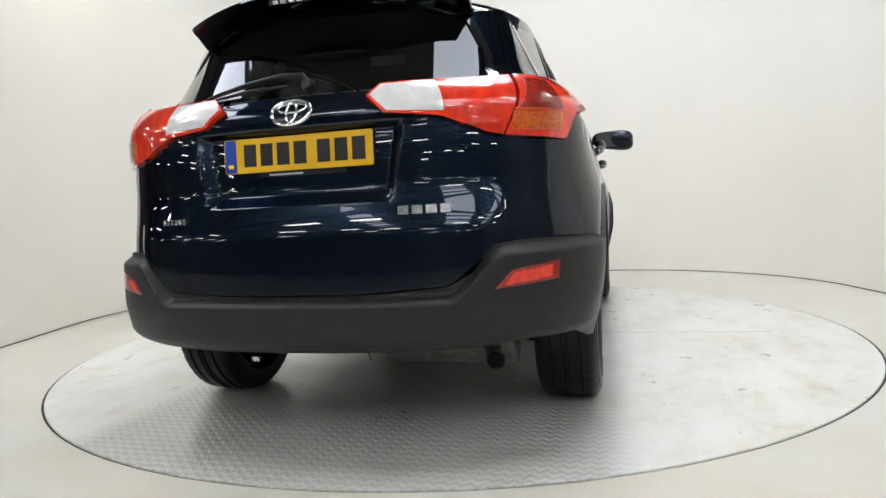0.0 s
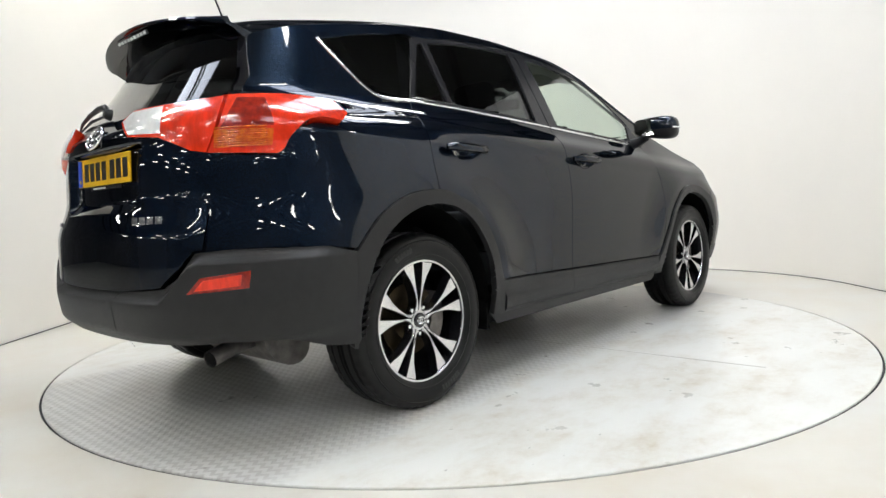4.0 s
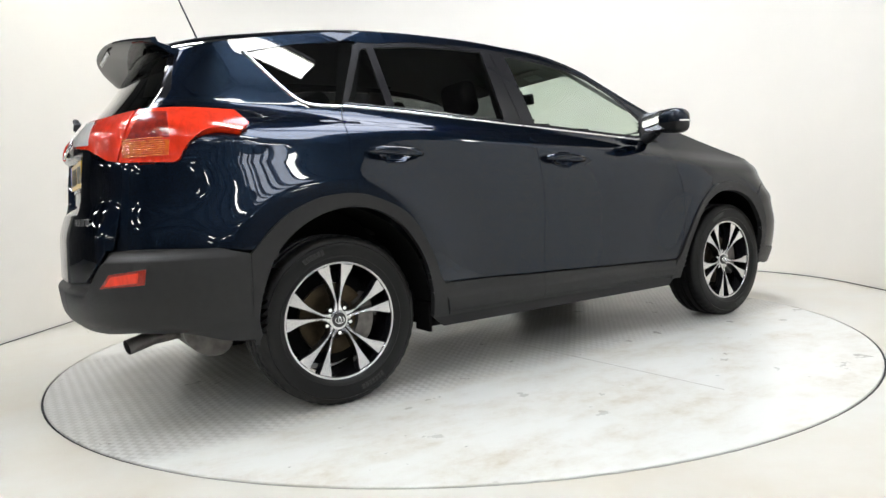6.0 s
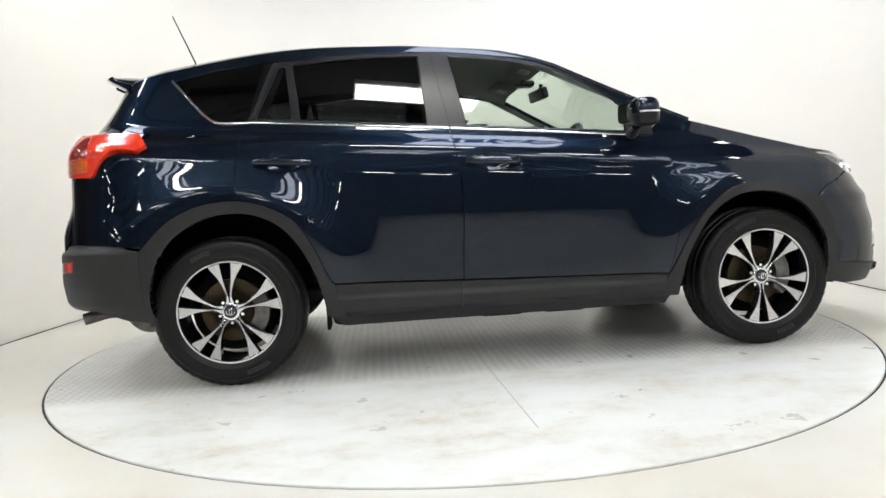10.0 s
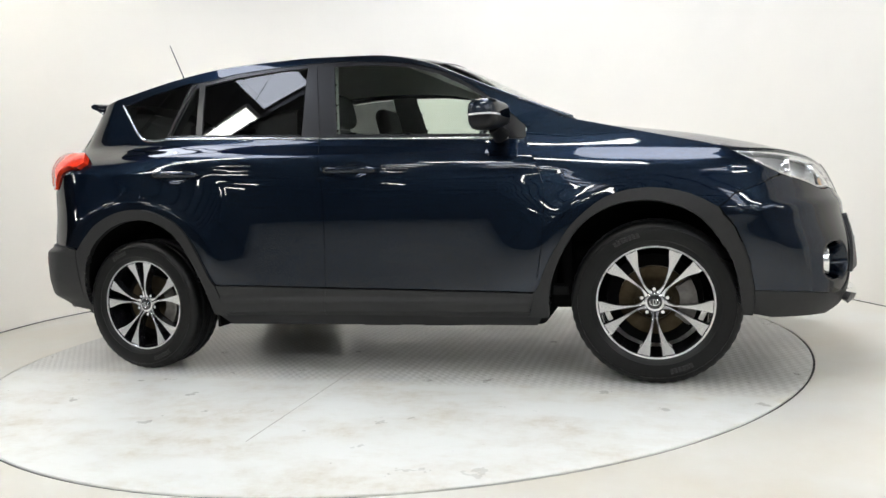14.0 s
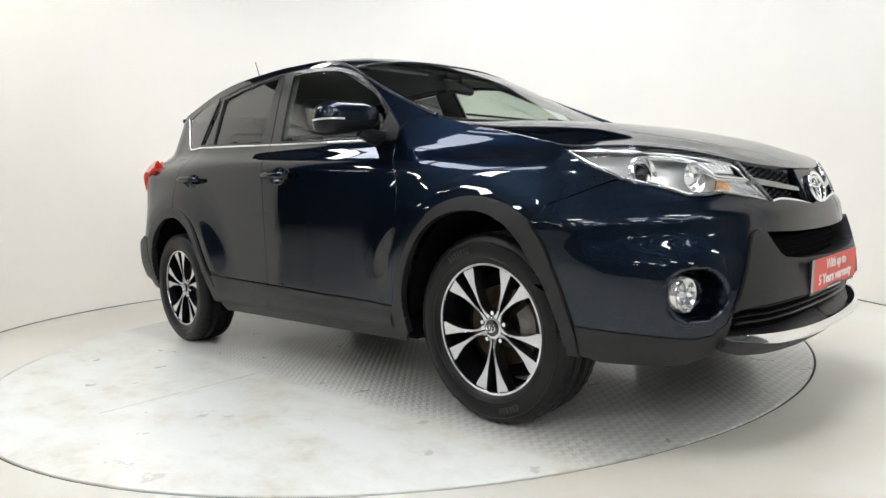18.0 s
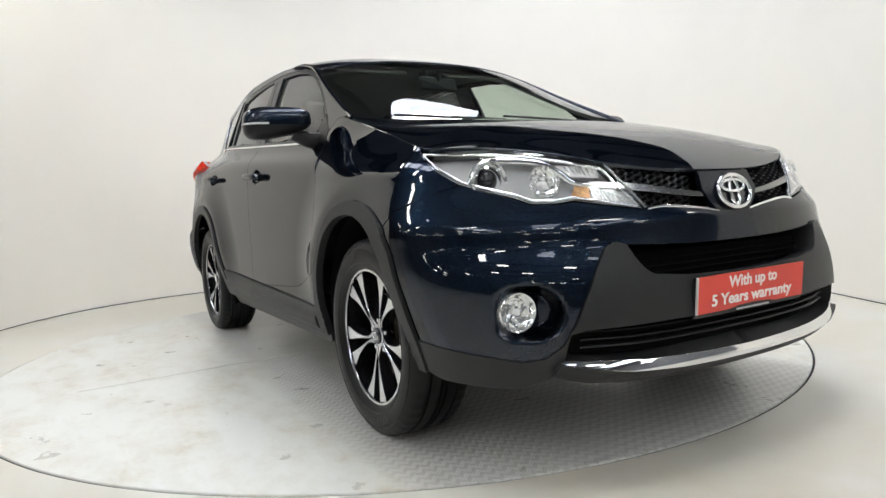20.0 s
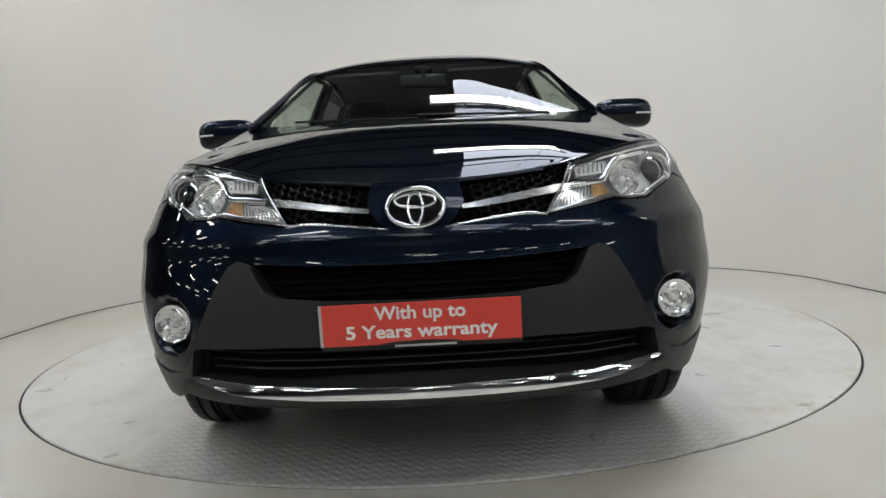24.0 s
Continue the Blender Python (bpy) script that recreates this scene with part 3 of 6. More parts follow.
NOSE = curve((0.18, 2.085), (0.29, 2.182), (0.36, 2.211), (0.45, 2.218), (0.55, 2.211), (0.65, 2.193), (0.75, 2.170), (0.82, 2.153), (0.875, 2.135),
             (0.95, 2.09), (1.0, 2.04), (1.1, 1.93), (1.25, 1.77))
TAIL = curve((0.26, 2.13), (0.36, 2.205), (0.45, 2.23), (0.60, 2.225), (0.75, 2.218), (0.90, 2.208), (1.05, 2.195), (1.13, 2.178), (1.18, 2.145), (1.25, 2.085),
             (1.40, 1.975), (1.50, 1.90), (1.60, 1.83))
ROUND_F = curve((0.2, 2.8), (0.55, 2.75), (0.70, 2.5), (0.82, 2.2), (1.0, 2.0), (1.3, 2.0))
ROUND_R = curve((0.2, 2.7), (0.7, 2.7), (0.9, 2.55), (1.1, 2.55), (1.3, 2.6), (1.6, 2.7))
AXLE = 1.33
TURN = 1.60
BEND = 0.78
S_END = TURN + BEND * math.pi / 2


TAPER = curve((0.1, 0.0), (0.4, 0.003), (0.7, 0.010), (0.9, 0.021), (1.05, 0.036), (1.22, 0.064), (1.40, 0.098), (1.56, 0.128), (1.75, 0.150), (2.0, 0.160), (2.4, 0.165))


def flank(x, z):
    """The half width at x and z, before the ends round off."""
    x, z = np.asarray(x, float), np.asarray(z, float)
    lift = 0.0775 * (np.clip(x, -2.2, 1.9) + 0.28) * step(0.6, 1.0, z)
    h = z + lift
    w = WIDTH(h) + 0.012 * bell(x, 1.70, 0.45) * step(0.35, 0.6, z) - 0.034 * step(0.9, 1.5, x) * step(0.70, 0.96, z)
    for axle, grow, start in ((AXLE, 0.034, 0.535), (-AXLE, 0.038, 0.560)):
        r = np.hypot(x - axle, z - 0.36)
        q = r - start
        q = 0.5 * (q + np.sqrt(q * q + 0.0007))
        w = w + grow * np.clip(1 - q / 0.27, 0, 1) ** 2 * step(0.28, 0.62, z)
    taper = TAPER(-x)
    return w * (1 - taper * step(0.97, 1.15, h))


def body(s, z):
    """The flank and the rounded ends. s is x between the axles and runs round the corners past them."""
    s, z = np.asarray(s, float), np.asarray(z, float)
    f = np.clip((np.abs(s) - TURN) / BEND, 0, math.pi / 2 + 0.2)
    over = np.maximum(0, f - math.pi / 2)
    f = np.minimum(f, math.pi / 2)
    front = s > 0
    n = np.where(front, ROUND_F(z), ROUND_R(z))
    reach = np.where(front, NOSE(z), TAIL(z)) - TURN
    u = np.sin(f) ** (2 / n)
    v = np.maximum(np.cos(f), 1e-9) ** (2 / n)
    x = np.where(np.abs(s) <= TURN, s, np.sign(s) * (TURN + reach * u))
    y = flank(x, z) * np.where(np.abs(s) <= TURN, 1, v) - over
    return np.stack([x, -y, z + 0 * x], -1)


def at_x(x, z):
    """s on the flank where the body's x is this."""
    if abs(x) <= TURN:
        return x
    n = float(ROUND_F(z) if x > 0 else ROUND_R(z))
    reach = float(NOSE(z) if x > 0 else TAIL(z)) - TURN
    u = min(1.0, (abs(x) - TURN) / reach)
    return math.copysign(TURN + BEND * math.asin(u ** (n / 2)), x)


def at_y(y, z, end):
    """s on the nose (end 1) or the tail (end -1) where the half width is y."""
    lo, hi = TURN, S_END
    for _ in range(40):
        mid = (lo + hi) / 2
        if -float(body(end * mid, z)[1]) > y:
            lo = mid
        else:
            hi = mid
    return end * (lo + hi) / 2


def X(*pts):
    return [(at_x(x, z), z) for x, z in pts]


def R(*pts):
    return [(at_y(y, z, -1), z) for y, z in pts]


def F(*pts):
    return [(at_y(y, z, 1), z) for y, z in pts]


def belt(x):
    return 1.150 - 0.0755 * x


# roof and glass
EDGE = curve((-1.95, 1.435), (-1.75, 1.492), (-1.41, 1.556), (-1.11, 1.597), (-0.8, 1.617), (-0.5, 1.618), (-0.2, 1.603), (0.08, 1.568), (0.23, 1.530), (0.40, 1.472), (0.6, 1.358), (0.83, 1.205))
CROWN = curve((-2.1, 0.110), (-1.75, 0.100), (-1.1, 0.085), (-0.8, 0.075), (-0.3, 0.064), (0.0, 0.063), (0.2, 0.068), (0.42, 0.084), (0.5, 0.12))
SCREEN = curve((1.10, 1.11), (1.20, 0.98), (1.35, 0.750), (1.50, 0.487), (1.55, 0.382), (1.62, 0.23))


def screen_sag(y, z):
    """How far the windscreen falls back from its middle at y."""
    return 0.18 * y ** 2 + (2.6 * (np.asarray(z, float) - 1.257) - 0.03) * y ** 4


def a_line(z):
    """Where the windscreen meets the flank: x and the half width."""
    x = 0.6
    for _ in range(30):
        y = float(flank(x, z))
        x = 0.5 * x + 0.5 * float(SCREEN(z) - screen_sag(y, z))
    return x, float(flank(x, z))


A_Z = np.linspace(1.08, 1.62, 28)
A_Y = np.array([a_line(z)[1] for z in A_Z])
A_X = np.array([a_line(z)[0] for z in A_Z])


def screen(v, z):
    """The windscreen: v from -1 (right) to 1 (left)."""
    y = np.interp(z, A_Z, A_Y) * v
    return np.stack([SCREEN(z) - screen_sag(y, z), y, np.asarray(z, float) + 0 * y], -1)


def roof(x, v):
    """The roof: v from -1 (right) to 0 (middle) and on."""
    x, v = np.asarray(x, float), np.asarray(v, float)
    ze = EDGE(x)
    half = -body(np.where(x < -TURN, -TURN - BEND * np.arcsin(np.clip((-x - TURN) / (TAIL(ze) - TURN), 0, 1) ** (ROUND_R(ze) / 2)), x), ze)[..., 1]
    z = ze + CROWN(x) * (1 - np.abs(v) ** 2.6)
    return np.stack([x + 0 * v, v * half, z], -1)


# bonnet
LID = curve((1.00, 1.163), (1.3, 1.132), (1.6, 1.080), (1.85, 1.006), (2.0, 0.945), (2.08, 0.905), (2.138, 0.872))


def lid_z(x):
    """The height of the bonnet's edge along the wing."""
    return 1.185 - 0.275 * (x - 0.93)


LID_EDGE = [tuple(body(x, lid_z(x))) for x in np.linspace(0.93, 1.32, 6)] + [tuple(body(at_x(x, lid_z(x)), lid_z(x))) for x in (1.42, 1.53, 1.63)]
LID_EDGE += [tuple(body(*q)) for q in F((0.70, 0.972), (0.62, 0.957), (0.53, 0.936), (0.43, 0.910))]
LID_EDGE = np.array(LID_EDGE)
_len = np.concatenate([[0], np.cumsum(np.linalg.norm(np.diff(LID_EDGE, axis=0), axis=1))])
_len /= _len[-1]
LID_FIT = [curve(*zip(_len, LID_EDGE[:, k])) for k in range(3)]


def bonnet(b, a):
    """The bonnet: b from the windscreen (0) to the nose (1), a from -1 (right) to 0 (middle)."""
    b, a = np.asarray(b, float), np.asarray(a, float)
    ex, ey, ez = (k(b) for k in LID_FIT)
    cx = 1.03 + (2.138 - 1.03) * b ** 0.92
    cz = LID(cx)
    w = np.abs(a)
    x = ex + (cx - ex) * (1 - w ** 2)
    z = ez + (cz - ez) * (1 - w ** 2.4)
    z = z + 0.007 * step(0.90, 0.55, w) * step(1.02, 0.72, b) * (1 - 0.4 * step(0.5, 0.0, w)) * step(-0.02, 0.2, b)
    return np.stack([x, np.sign(a) * 0 + a * np.abs(ey), z], -1)


# ---- the car ----
car = tagged(new("car"), "dark blue metallic five-door SUV with grey plastic cladding and alloy wheels", "car")

B_SEAM = [(-0.236, 1.168), (-0.214, 1.02), (-0.200, 0.911), (-0.197, 0.80), (-0.199, 0.70), (-0.208, 0.55), (-0.214, 0.434)]
F_SEAM = [(0.79, 1.090), (0.824, 1.020), (0.857, 0.955), (0.880, 0.881), (0.880, 0.772), (0.866, 0.608), (0.840, 0.471), (0.815, 0.401)]
R_ARCH = spline([(-1.25, 0.868), (-1.173, 0.852), (-1.046, 0.796), (-0.973, 0.726), (-0.903, 0.602), (-0.858, 0.492), (-0.834, 0.456)], 4)
R_ARCH_BACK = spline([(-1.685, 0.672), (-1.598, 0.762), (-1.515, 0.816), (-1.407, 0.857), (-1.30, 0.869), (-1.25, 0.868)], 4)
F_ARCH = spline([(0.815, 0.401), (0.835, 0.42), (0.901, 0.556), (0.988, 0.687), (1.073, 0.764), (1.156, 0.813), (1.267, 0.836), (1.377, 0.831), (1.487, 0.800), (1.585, 0.745)], 4)
R_SEAM = [(-1.205, 1.241), (-1.235, 1.15), (-1.247, 1.05), (-1.256, 0.94), (-1.25, 0.868)]


def side_form(s, z):
    """Pressings of the flank: a shoulder line, a hollow above the sill and cups behind the handles."""
    x = np.clip(s, -1.6, 1.6)
    line = 0.905 + 0.055 * (-x - 0.2)
    d = 0.006 * bell(z, line + 0.17, 0.045) * step(-1.9, -1.2, s) * step(1.3, 0.8, s)
    d = d - 0.004 * bell(z, 0.56 - 0.03 * s, 0.13) * step(-1.3, -0.2, s) * step(1.1, 0.1, s)
    for hx, hz in ((-1.03, 1.030), (-0.035, 0.995)):
        r = np.sqrt(((s - hx) / 0.085) ** 2 + ((z - hz) / 0.036) ** 2)
        d = d - 0.016 * (1 - step(0.55, 1.05, r))
    return d


def door_cladding_form(s, z):
    """Door cladding: a bevel half way down and a tuck at its foot."""
    line = 0.372 - 0.012 * s
    return 0.004 + 0.016 * step(line + 0.022, line - 0.012, z) - 0.014 * step(0.325, 0.290, z)


def wing_form(s, z):
    """The wing: a swelling over the arch."""
    return 0.004 * bell(z, 0.90, 0.05) * step(0.8, 1.1, s) * step(1.75, 1.45, s)


def tail_form(s, z):
    """The tailgate: a recess for the number plate and a fold under it."""
    y = -body(s, z)[..., 1]
    half = 0.292 + 0.17 * (z - 0.85)
    m = np.clip((half + 0.034 - y) / 0.034, 0, 1) * np.clip((z - 0.835) / 0.045, 0, 1) * step(1.086, 1.066, z)
    d = -0.034 * m
    d = d + 0.010 * bell(z, 1.118, 0.03) * step(0.55, 0.3, y)
    d = d + (0.030 * step(0.90, 0.725, z)) * step(0.72, 0.56, y)
    return d


def bumper_form(s, z):
    """The rear bumper: a sloping ledge along its top, an upright face and an undercut."""
    y = -body(s, z)[..., 1]
    top = 0.553 + 0.137 * step(0.47, 0.64, y)
    return 0.012 + (0.032 * step(top - 0.002, top - 0.038, z) - 0.010 * step(0.52, 0.42, z) - 0.030 * step(0.425, 0.365, z)) * step(-1.62, -1.95, s)


# inner shell that shows dark in the joints
INNER = X((-1.20, 1.22), (-1.22, 0.90), (-1.08, 0.85), (-0.96, 0.76), (-0.87, 0.6), (-0.80, 0.42), (0.80, 0.38), (0.90, 0.60), (1.0, 0.75), (1.12, 0.83), (1.27, 0.86), (1.42, 0.85), (1.56, 0.81),
          (1.62, 0.84), (1.60, 0.97), (0.93, 1.16), (0.72, 1.080))
panel("inner_shell", INNER, body, VOID, car, disp=-0.018, cell=0.06, thick=0, gap=0)

doors_f = [tagged(new("front_door"), "") for _ in range(2)]
doors_r = [tagged(new("rear_door"), "") for _ in range(2)]
for d in (*doors_f, *doors_r):
    d.parent = car

REAR_DOOR = X(*R_SEAM) + R_ARCH + B_SEAM[::-1]
panel("door_skin", REAR_DOOR, body, PAINT, doors_r, disp=side_form, cell=0.013, gap=0.0026)
FRONT_DOOR = B_SEAM + F_SEAM[::-1] + [(0.70, 1.096)]
panel("door_skin", FRONT_DOOR, body, PAINT, doors_f, disp=side_form, cell=0.013, gap=0.0026)
panel("door_cladding", [(-0.834, 0.452), (-0.79, 0.292), (-0.224, 0.296), (-0.214, 0.428)], body, CLAD, doors_r, disp=door_cladding_form, cell=0.012, label="grey plastic door cladding")
panel("door_cladding", [(-0.214, 0.428), (-0.224, 0.296), (0.790, 0.282), (0.815, 0.396)], body, CLAD, doors_f, disp=door_cladding_form, cell=0.012, label="grey plastic door cladding")
panel("sill", [(-0.88, 0.300), (-0.80, 0.235), (0.82, 0.235), (0.86, 0.300)], body, BLACK, car, disp=-0.012, cell=0.05, label="black sill underside")

WING = F_SEAM + X(*F_ARCH[1:]) + X((1.643, 0.797), (1.790, 0.850), (1.835, 0.868), (1.775, 0.900), (1.70, 0.945), (1.652, 0.975)) + \
       X(*[(x, lid_z(x)) for x in np.linspace(1.63, 0.93, 12)]) + [(0.86, 1.185), (0.80, 1.135)]
panel("front_wing", WING, body, PAINT, car, disp=wing_form, cell=0.013)

# quarter panel, round the rear side window and up to the roof
Q_GLASS = round_off(X((-1.560, 1.462), (-1.46, 1.362), (-1.405, 1.300), (-1.345, 1.262), (-1.235, 1.254), (-1.105, 1.536), (-1.35, 1.503)), 0.022)
D_EDGE = [(at_y(y, z, -1), z) for y, z in ((0.515, 1.455), (0.555, 1.38), (0.592, 1.30), (0.625, 1.22), (0.640, 1.186))]
LAMP_TOP = X((-1.99, 1.186), (-1.84, 1.182), (-1.686, 1.172), (-1.660, 1.142))
LAMP_LOW = X(*spline([(-1.686, 1.106), (-1.765, 1.115), (-1.825, 1.102), (-1.868, 1.068), (-1.895, 1.022), (-1.915, 1.008)], 3))
GATE_SIDE = R((0.655, 1.012), (0.655, 0.90), (0.650, 0.78), (0.640, 0.70))
roof_line = [(at_x(x, float(EDGE(x))), float(EDGE(x))) for x in np.linspace(-1.18, -1.80, 10)]
quarter_low = X(*R_SEAM) + X(*R_ARCH_BACK[::-1][1:]) + X((-1.685, 0.672)) + X((-1.80, 0.690), (-1.95, 0.698)) + R((0.70, 0.700)) + GATE_SIDE[::-1] + LAMP_LOW[::-1] + LAMP_TOP[::-1][0:1]
quarter_low += X((-1.66, 1.142)) + X((-1.45, 1.20), (-1.345, 1.235), (-1.235, 1.236))
panel("quarter_panel", quarter_low, body, PAINT, car, disp=side_form, cell=0.013)
quarter_top = X((-1.66, 1.1425), (-1.45, 1.2005), (-1.345, 1.2355)) + X((-1.42, 1.285), (-1.478, 1.352), (-1.585, 1.468), (-1.35, 1.522), (-1.10, 1.552), (-1.07, 1.590)) + roof_line + D_EDGE + LAMP_TOP
panel("rear_pillar", quarter_top, body, PAINT, car, cell=0.022, gap=0.0004)

# roof rail between the windows and the roof
UNDER = curve((-1.10, 1.552), (-1.0, 1.552), (-0.79, 1.574), (-0.347, 1.581), (0.011, 1.553), (0.213, 1.519), (0.356, 1.470), (0.499, 1.392), (0.642, 1.290), (0.74, 1.205), (0.80, 1.140))


def a_edge(z):
    return float(np.interp(z, A_Z, A_X))


rail_poly = [(x, float(UNDER(x))) for x in np.linspace(-1.10, 0.80, 40)] + [(0.86, 1.185)] + [(a_edge(z) - 0.008, z) for z in np.linspace(1.185, 1.50, 12)]
rail_poly += [(x, float(EDGE(x))) for x in np.linspace(a_edge(1.53) - 0.03, -1.07, 26)]
panel("roof_rail", rail_poly, body, PAINT, car, cell=0.025, gap=0.0004)

# window surrounds, glass and pillars
def pane(poly):
    """A smoothly bowed sheet that lies closest to the flank over a window."""
    q = np.array([(u, v) for u in np.linspace(min(p[0] for p in poly), max(p[0] for p in poly), 24) for v in np.linspace(min(p[1] for p in poly), max(p[1] for p in poly), 16)])
    P = body(q[:, 0], q[:, 1])
    x0, z0 = P[:, 0].mean(), P[:, 2].mean()

    def terms(x, z):
        return np.stack([1 + 0 * x, x - x0, z - z0, (x - x0) ** 2, (z - z0) ** 2], -1)
    k = np.linalg.lstsq(terms(P[:, 0], P[:, 2]), P[:, 1], rcond=None)[0]

    def chart(s, z):
        p = body(s, z)
        p[..., 1] = terms(p[..., 0], p[..., 2]) @ k
        return p
    return chart


SURROUND = [(-1.205, 1.243), (-1.165, 1.322), (-1.078, 1.532)] + [(x, float(UNDER(x)) - 0.002) for x in np.linspace(-1.06, 0.78, 40)] + [(0.79, 1.095)] + [(x, belt(x) + 0.002) for x in np.linspace(0.70, -1.19, 12)]
RD_GLASS = round_off([(-0.955, 1.231), (-0.335, 1.187), (-0.352, 1.560), (-0.55, 1.561), (-0.79, 1.551), (-0.992, 1.528)], 0.012)
RD_FIX = round_off([(-1.178, 1.247), (-0.985, 1.233), (-1.020, 1.524), (-1.052, 1.520)], 0.010)
FD_GLASS = round_off([(-0.150, 1.173), (0.640, 1.113), (0.690, 1.215), (0.60, 1.300), (0.499, 1.372), (0.356, 1.450), (0.213, 1.500), (0.011, 1.533), (-0.215, 1.550)], 0.010)


def holed(outer, holes):
    """Joins holes to an outline by slits, into one polygon."""
    outer = list(outer) if area2(list(outer)) > 0 else list(outer)[::-1]
    for h in holes:
        h = list(h) if area2(list(h)) < 0 else list(h)[::-1]
        i, j = min(((i, j) for i in range(len(outer)) for j in range(len(h))), key=lambda q: (outer[q[0]][0] - h[q[1]][0]) ** 2 + (outer[q[0]][1] - h[q[1]][1]) ** 2)
        outer = outer[:i + 1] + h[j:] + h[:j + 1] + outer[i:]
    return outer


panel("window_surround", holed(dense(SURROUND, 0.02), [RD_GLASS, RD_FIX, FD_GLASS]), body, FRAME_BLACK, car, disp=-0.003, cell=0.022, gap=0, thick=0.0, label="satin black window frames and pillars")
panel("window_glass", RD_GLASS, pane(RD_GLASS), TINTED, doors_r, disp=-0.012, cell=0.022, gap=0, thick=0, label="dark privacy glass")
panel("window_glass", RD_FIX, pane(RD_FIX), TINTED, doors_r, disp=-0.012, cell=0.022, gap=0, thick=0, label="dark privacy glass")
panel("window_glass", FD_GLASS, pane(FD_GLASS), CLEAR, doors_f, disp=-0.012, cell=0.022, gap=0, thick=0, label="clear window glass")
panel("quarter_window", X((-1.590, 1.472), (-1.478, 1.350), (-1.42, 1.284), (-1.345, 1.2345), (-1.205, 1.243), (-1.072, 1.553), (-1.10, 1.556), (-1.35, 1.525)), pane(Q_GLASS), TINTED, car, disp=-0.0025, cell=0.02, gap=0, thick=0, label="dark privacy glass")
panel("pillar_cover", X((-1.205, 1.246), (-1.182, 1.247), (-1.056, 1.535), (-1.084, 1.540)), body, FRAME_BLACK, car, disp=0.0015, cell=0.02, label="satin black pillar cover")
B_FRONT = [(-0.231, 1.172), (-0.143, 1.168), (-0.210, 1.555), (-0.300, 1.558)]
B_REAR = [(-0.237, 1.172), (-0.343, 1.181), (-0.362, 1.563), (-0.306, 1.557)]
panel("pillar_cover", B_FRONT, body, FRAME_BLACK, doors_f, disp=0.001, cell=0.05)
panel("pillar_cover", B_REAR, body, FRAME_BLACK, doors_r, disp=0.001, cell=0.05)
panel("divider_bar", [(-0.991, 1.232), (-0.950, 1.230), (-0.986, 1.534), (-1.024, 1.527)], body, FRAME_BLACK, doors_r, disp=0.0, cell=0.05)
strip("belt_moulding", [(x, belt(x) + 0.004) for x in np.linspace(-1.20, -0.24, 30)], body, 0.014, 0.006, CHROME, doors_r, label="chrome belt moulding")
strip("belt_moulding", [(x, belt(x) + 0.004) for x in np.linspace(-0.23, 0.72, 30)], body, 0.014, 0.006, CHROME, doors_f, label="chrome belt moulding")
strip("window_seal", [(x, belt(x) + 0.015) for x in np.linspace(-1.19, -0.35, 30)], body, 0.020, 0.003, FRAME_BLACK, doors_r)
strip("window_seal", [(x, belt(x) + 0.015) for x in np.linspace(-0.15, 0.66, 30)], body, 0.020, 0.003, FRAME_BLACK, doors_f)
strip("window_moulding", spline(X((-1.575, 1.476), (-1.475, 1.358), (-1.412, 1.290), (-1.345, 1.250), (-1.205, 1.243)), 6), body, 0.016, 0.006, CHROME, car, label="chrome window moulding")

# wheel-arch cladding
R_IN = spline([(-1.640, 0.30), (-1.672, 0.40), (-1.652, 0.53), (-1.590, 0.662), (-1.500, 0.745), (-1.386, 0.797), (-1.281, 0.811), (-1.177, 0.798), (-1.076, 0.748), (-1.003, 0.672), (-0.935, 0.552), (-0.892, 0.413), (-0.877, 0.300)], 4)
R_OUT = [(-0.79, 0.292), (-0.834, 0.456)] + R_ARCH[::-1][1:] + R_ARCH_BACK[::-1][1:] + [(-1.70, 0.66), (-1.70, 0.52), (-1.70, 0.42), (-1.69, 0.31)]
panel("arch_cladding", X(*R_IN) + X(*R_OUT), body, CLAD, car, disp=lambda s, z: 0.011 + 0 * s, thick=0.03, label="grey plastic arch cladding")
F_IN = spline([(0.879, 0.285), (0.900, 0.445), (0.957, 0.578), (1.043, 0.696), (1.155, 0.764), (1.266, 0.786), (1.376, 0.775), (1.486, 0.728), (1.567, 0.642), (1.635, 0.512), (1.661, 0.373), (1.655, 0.30)], 4)
F_OUT = X((1.712, 0.295), (1.715, 0.38), (1.690, 0.53), (1.640, 0.665), (1.585, 0.745)) + X(*F_ARCH[::-1][1:-1]) + [(0.815, 0.401), (0.792, 0.285)]
panel("arch_cladding", X(*F_IN) + F_OUT, body, CLAD, car, disp=lambda s, z: 0.011 + 0 * s, thick=0.03, label="grey plastic arch cladding")

# roof, windscreen, bonnet
rp = [(x, -0.999) for x in np.linspace(-1.80, 0.32, 40)] + [(0.335 + 0.037 * (1 - v * v), -v) for v in np.linspace(0.98, 0.0, 14)] + [(-1.86 - 0.02 * (1 - v * v), -v) for v in np.linspace(0.0, 0.99, 12)]
whole("roof_skin", rp, roof, PAINT, car, mid=(1, 0.0), cell=0.04, cell_v=0.06, gap=0)
sp = [(-0.985, z) for z in np.linspace(1.505, 1.175, 14)] + [(-v, 1.150 + 0.025 * v * v) for v in np.linspace(0.95, 0, 10)] + [(-v, 1.549 - 0.040 * v * v) for v in np.linspace(0, 0.97, 10)]
whole("windscreen", sp, screen, SCREEN_GLASS, car, mid=(0, 0.0), cell=0.06, cell_v=0.02, gap=0, thick=0, label="clear windscreen glass")
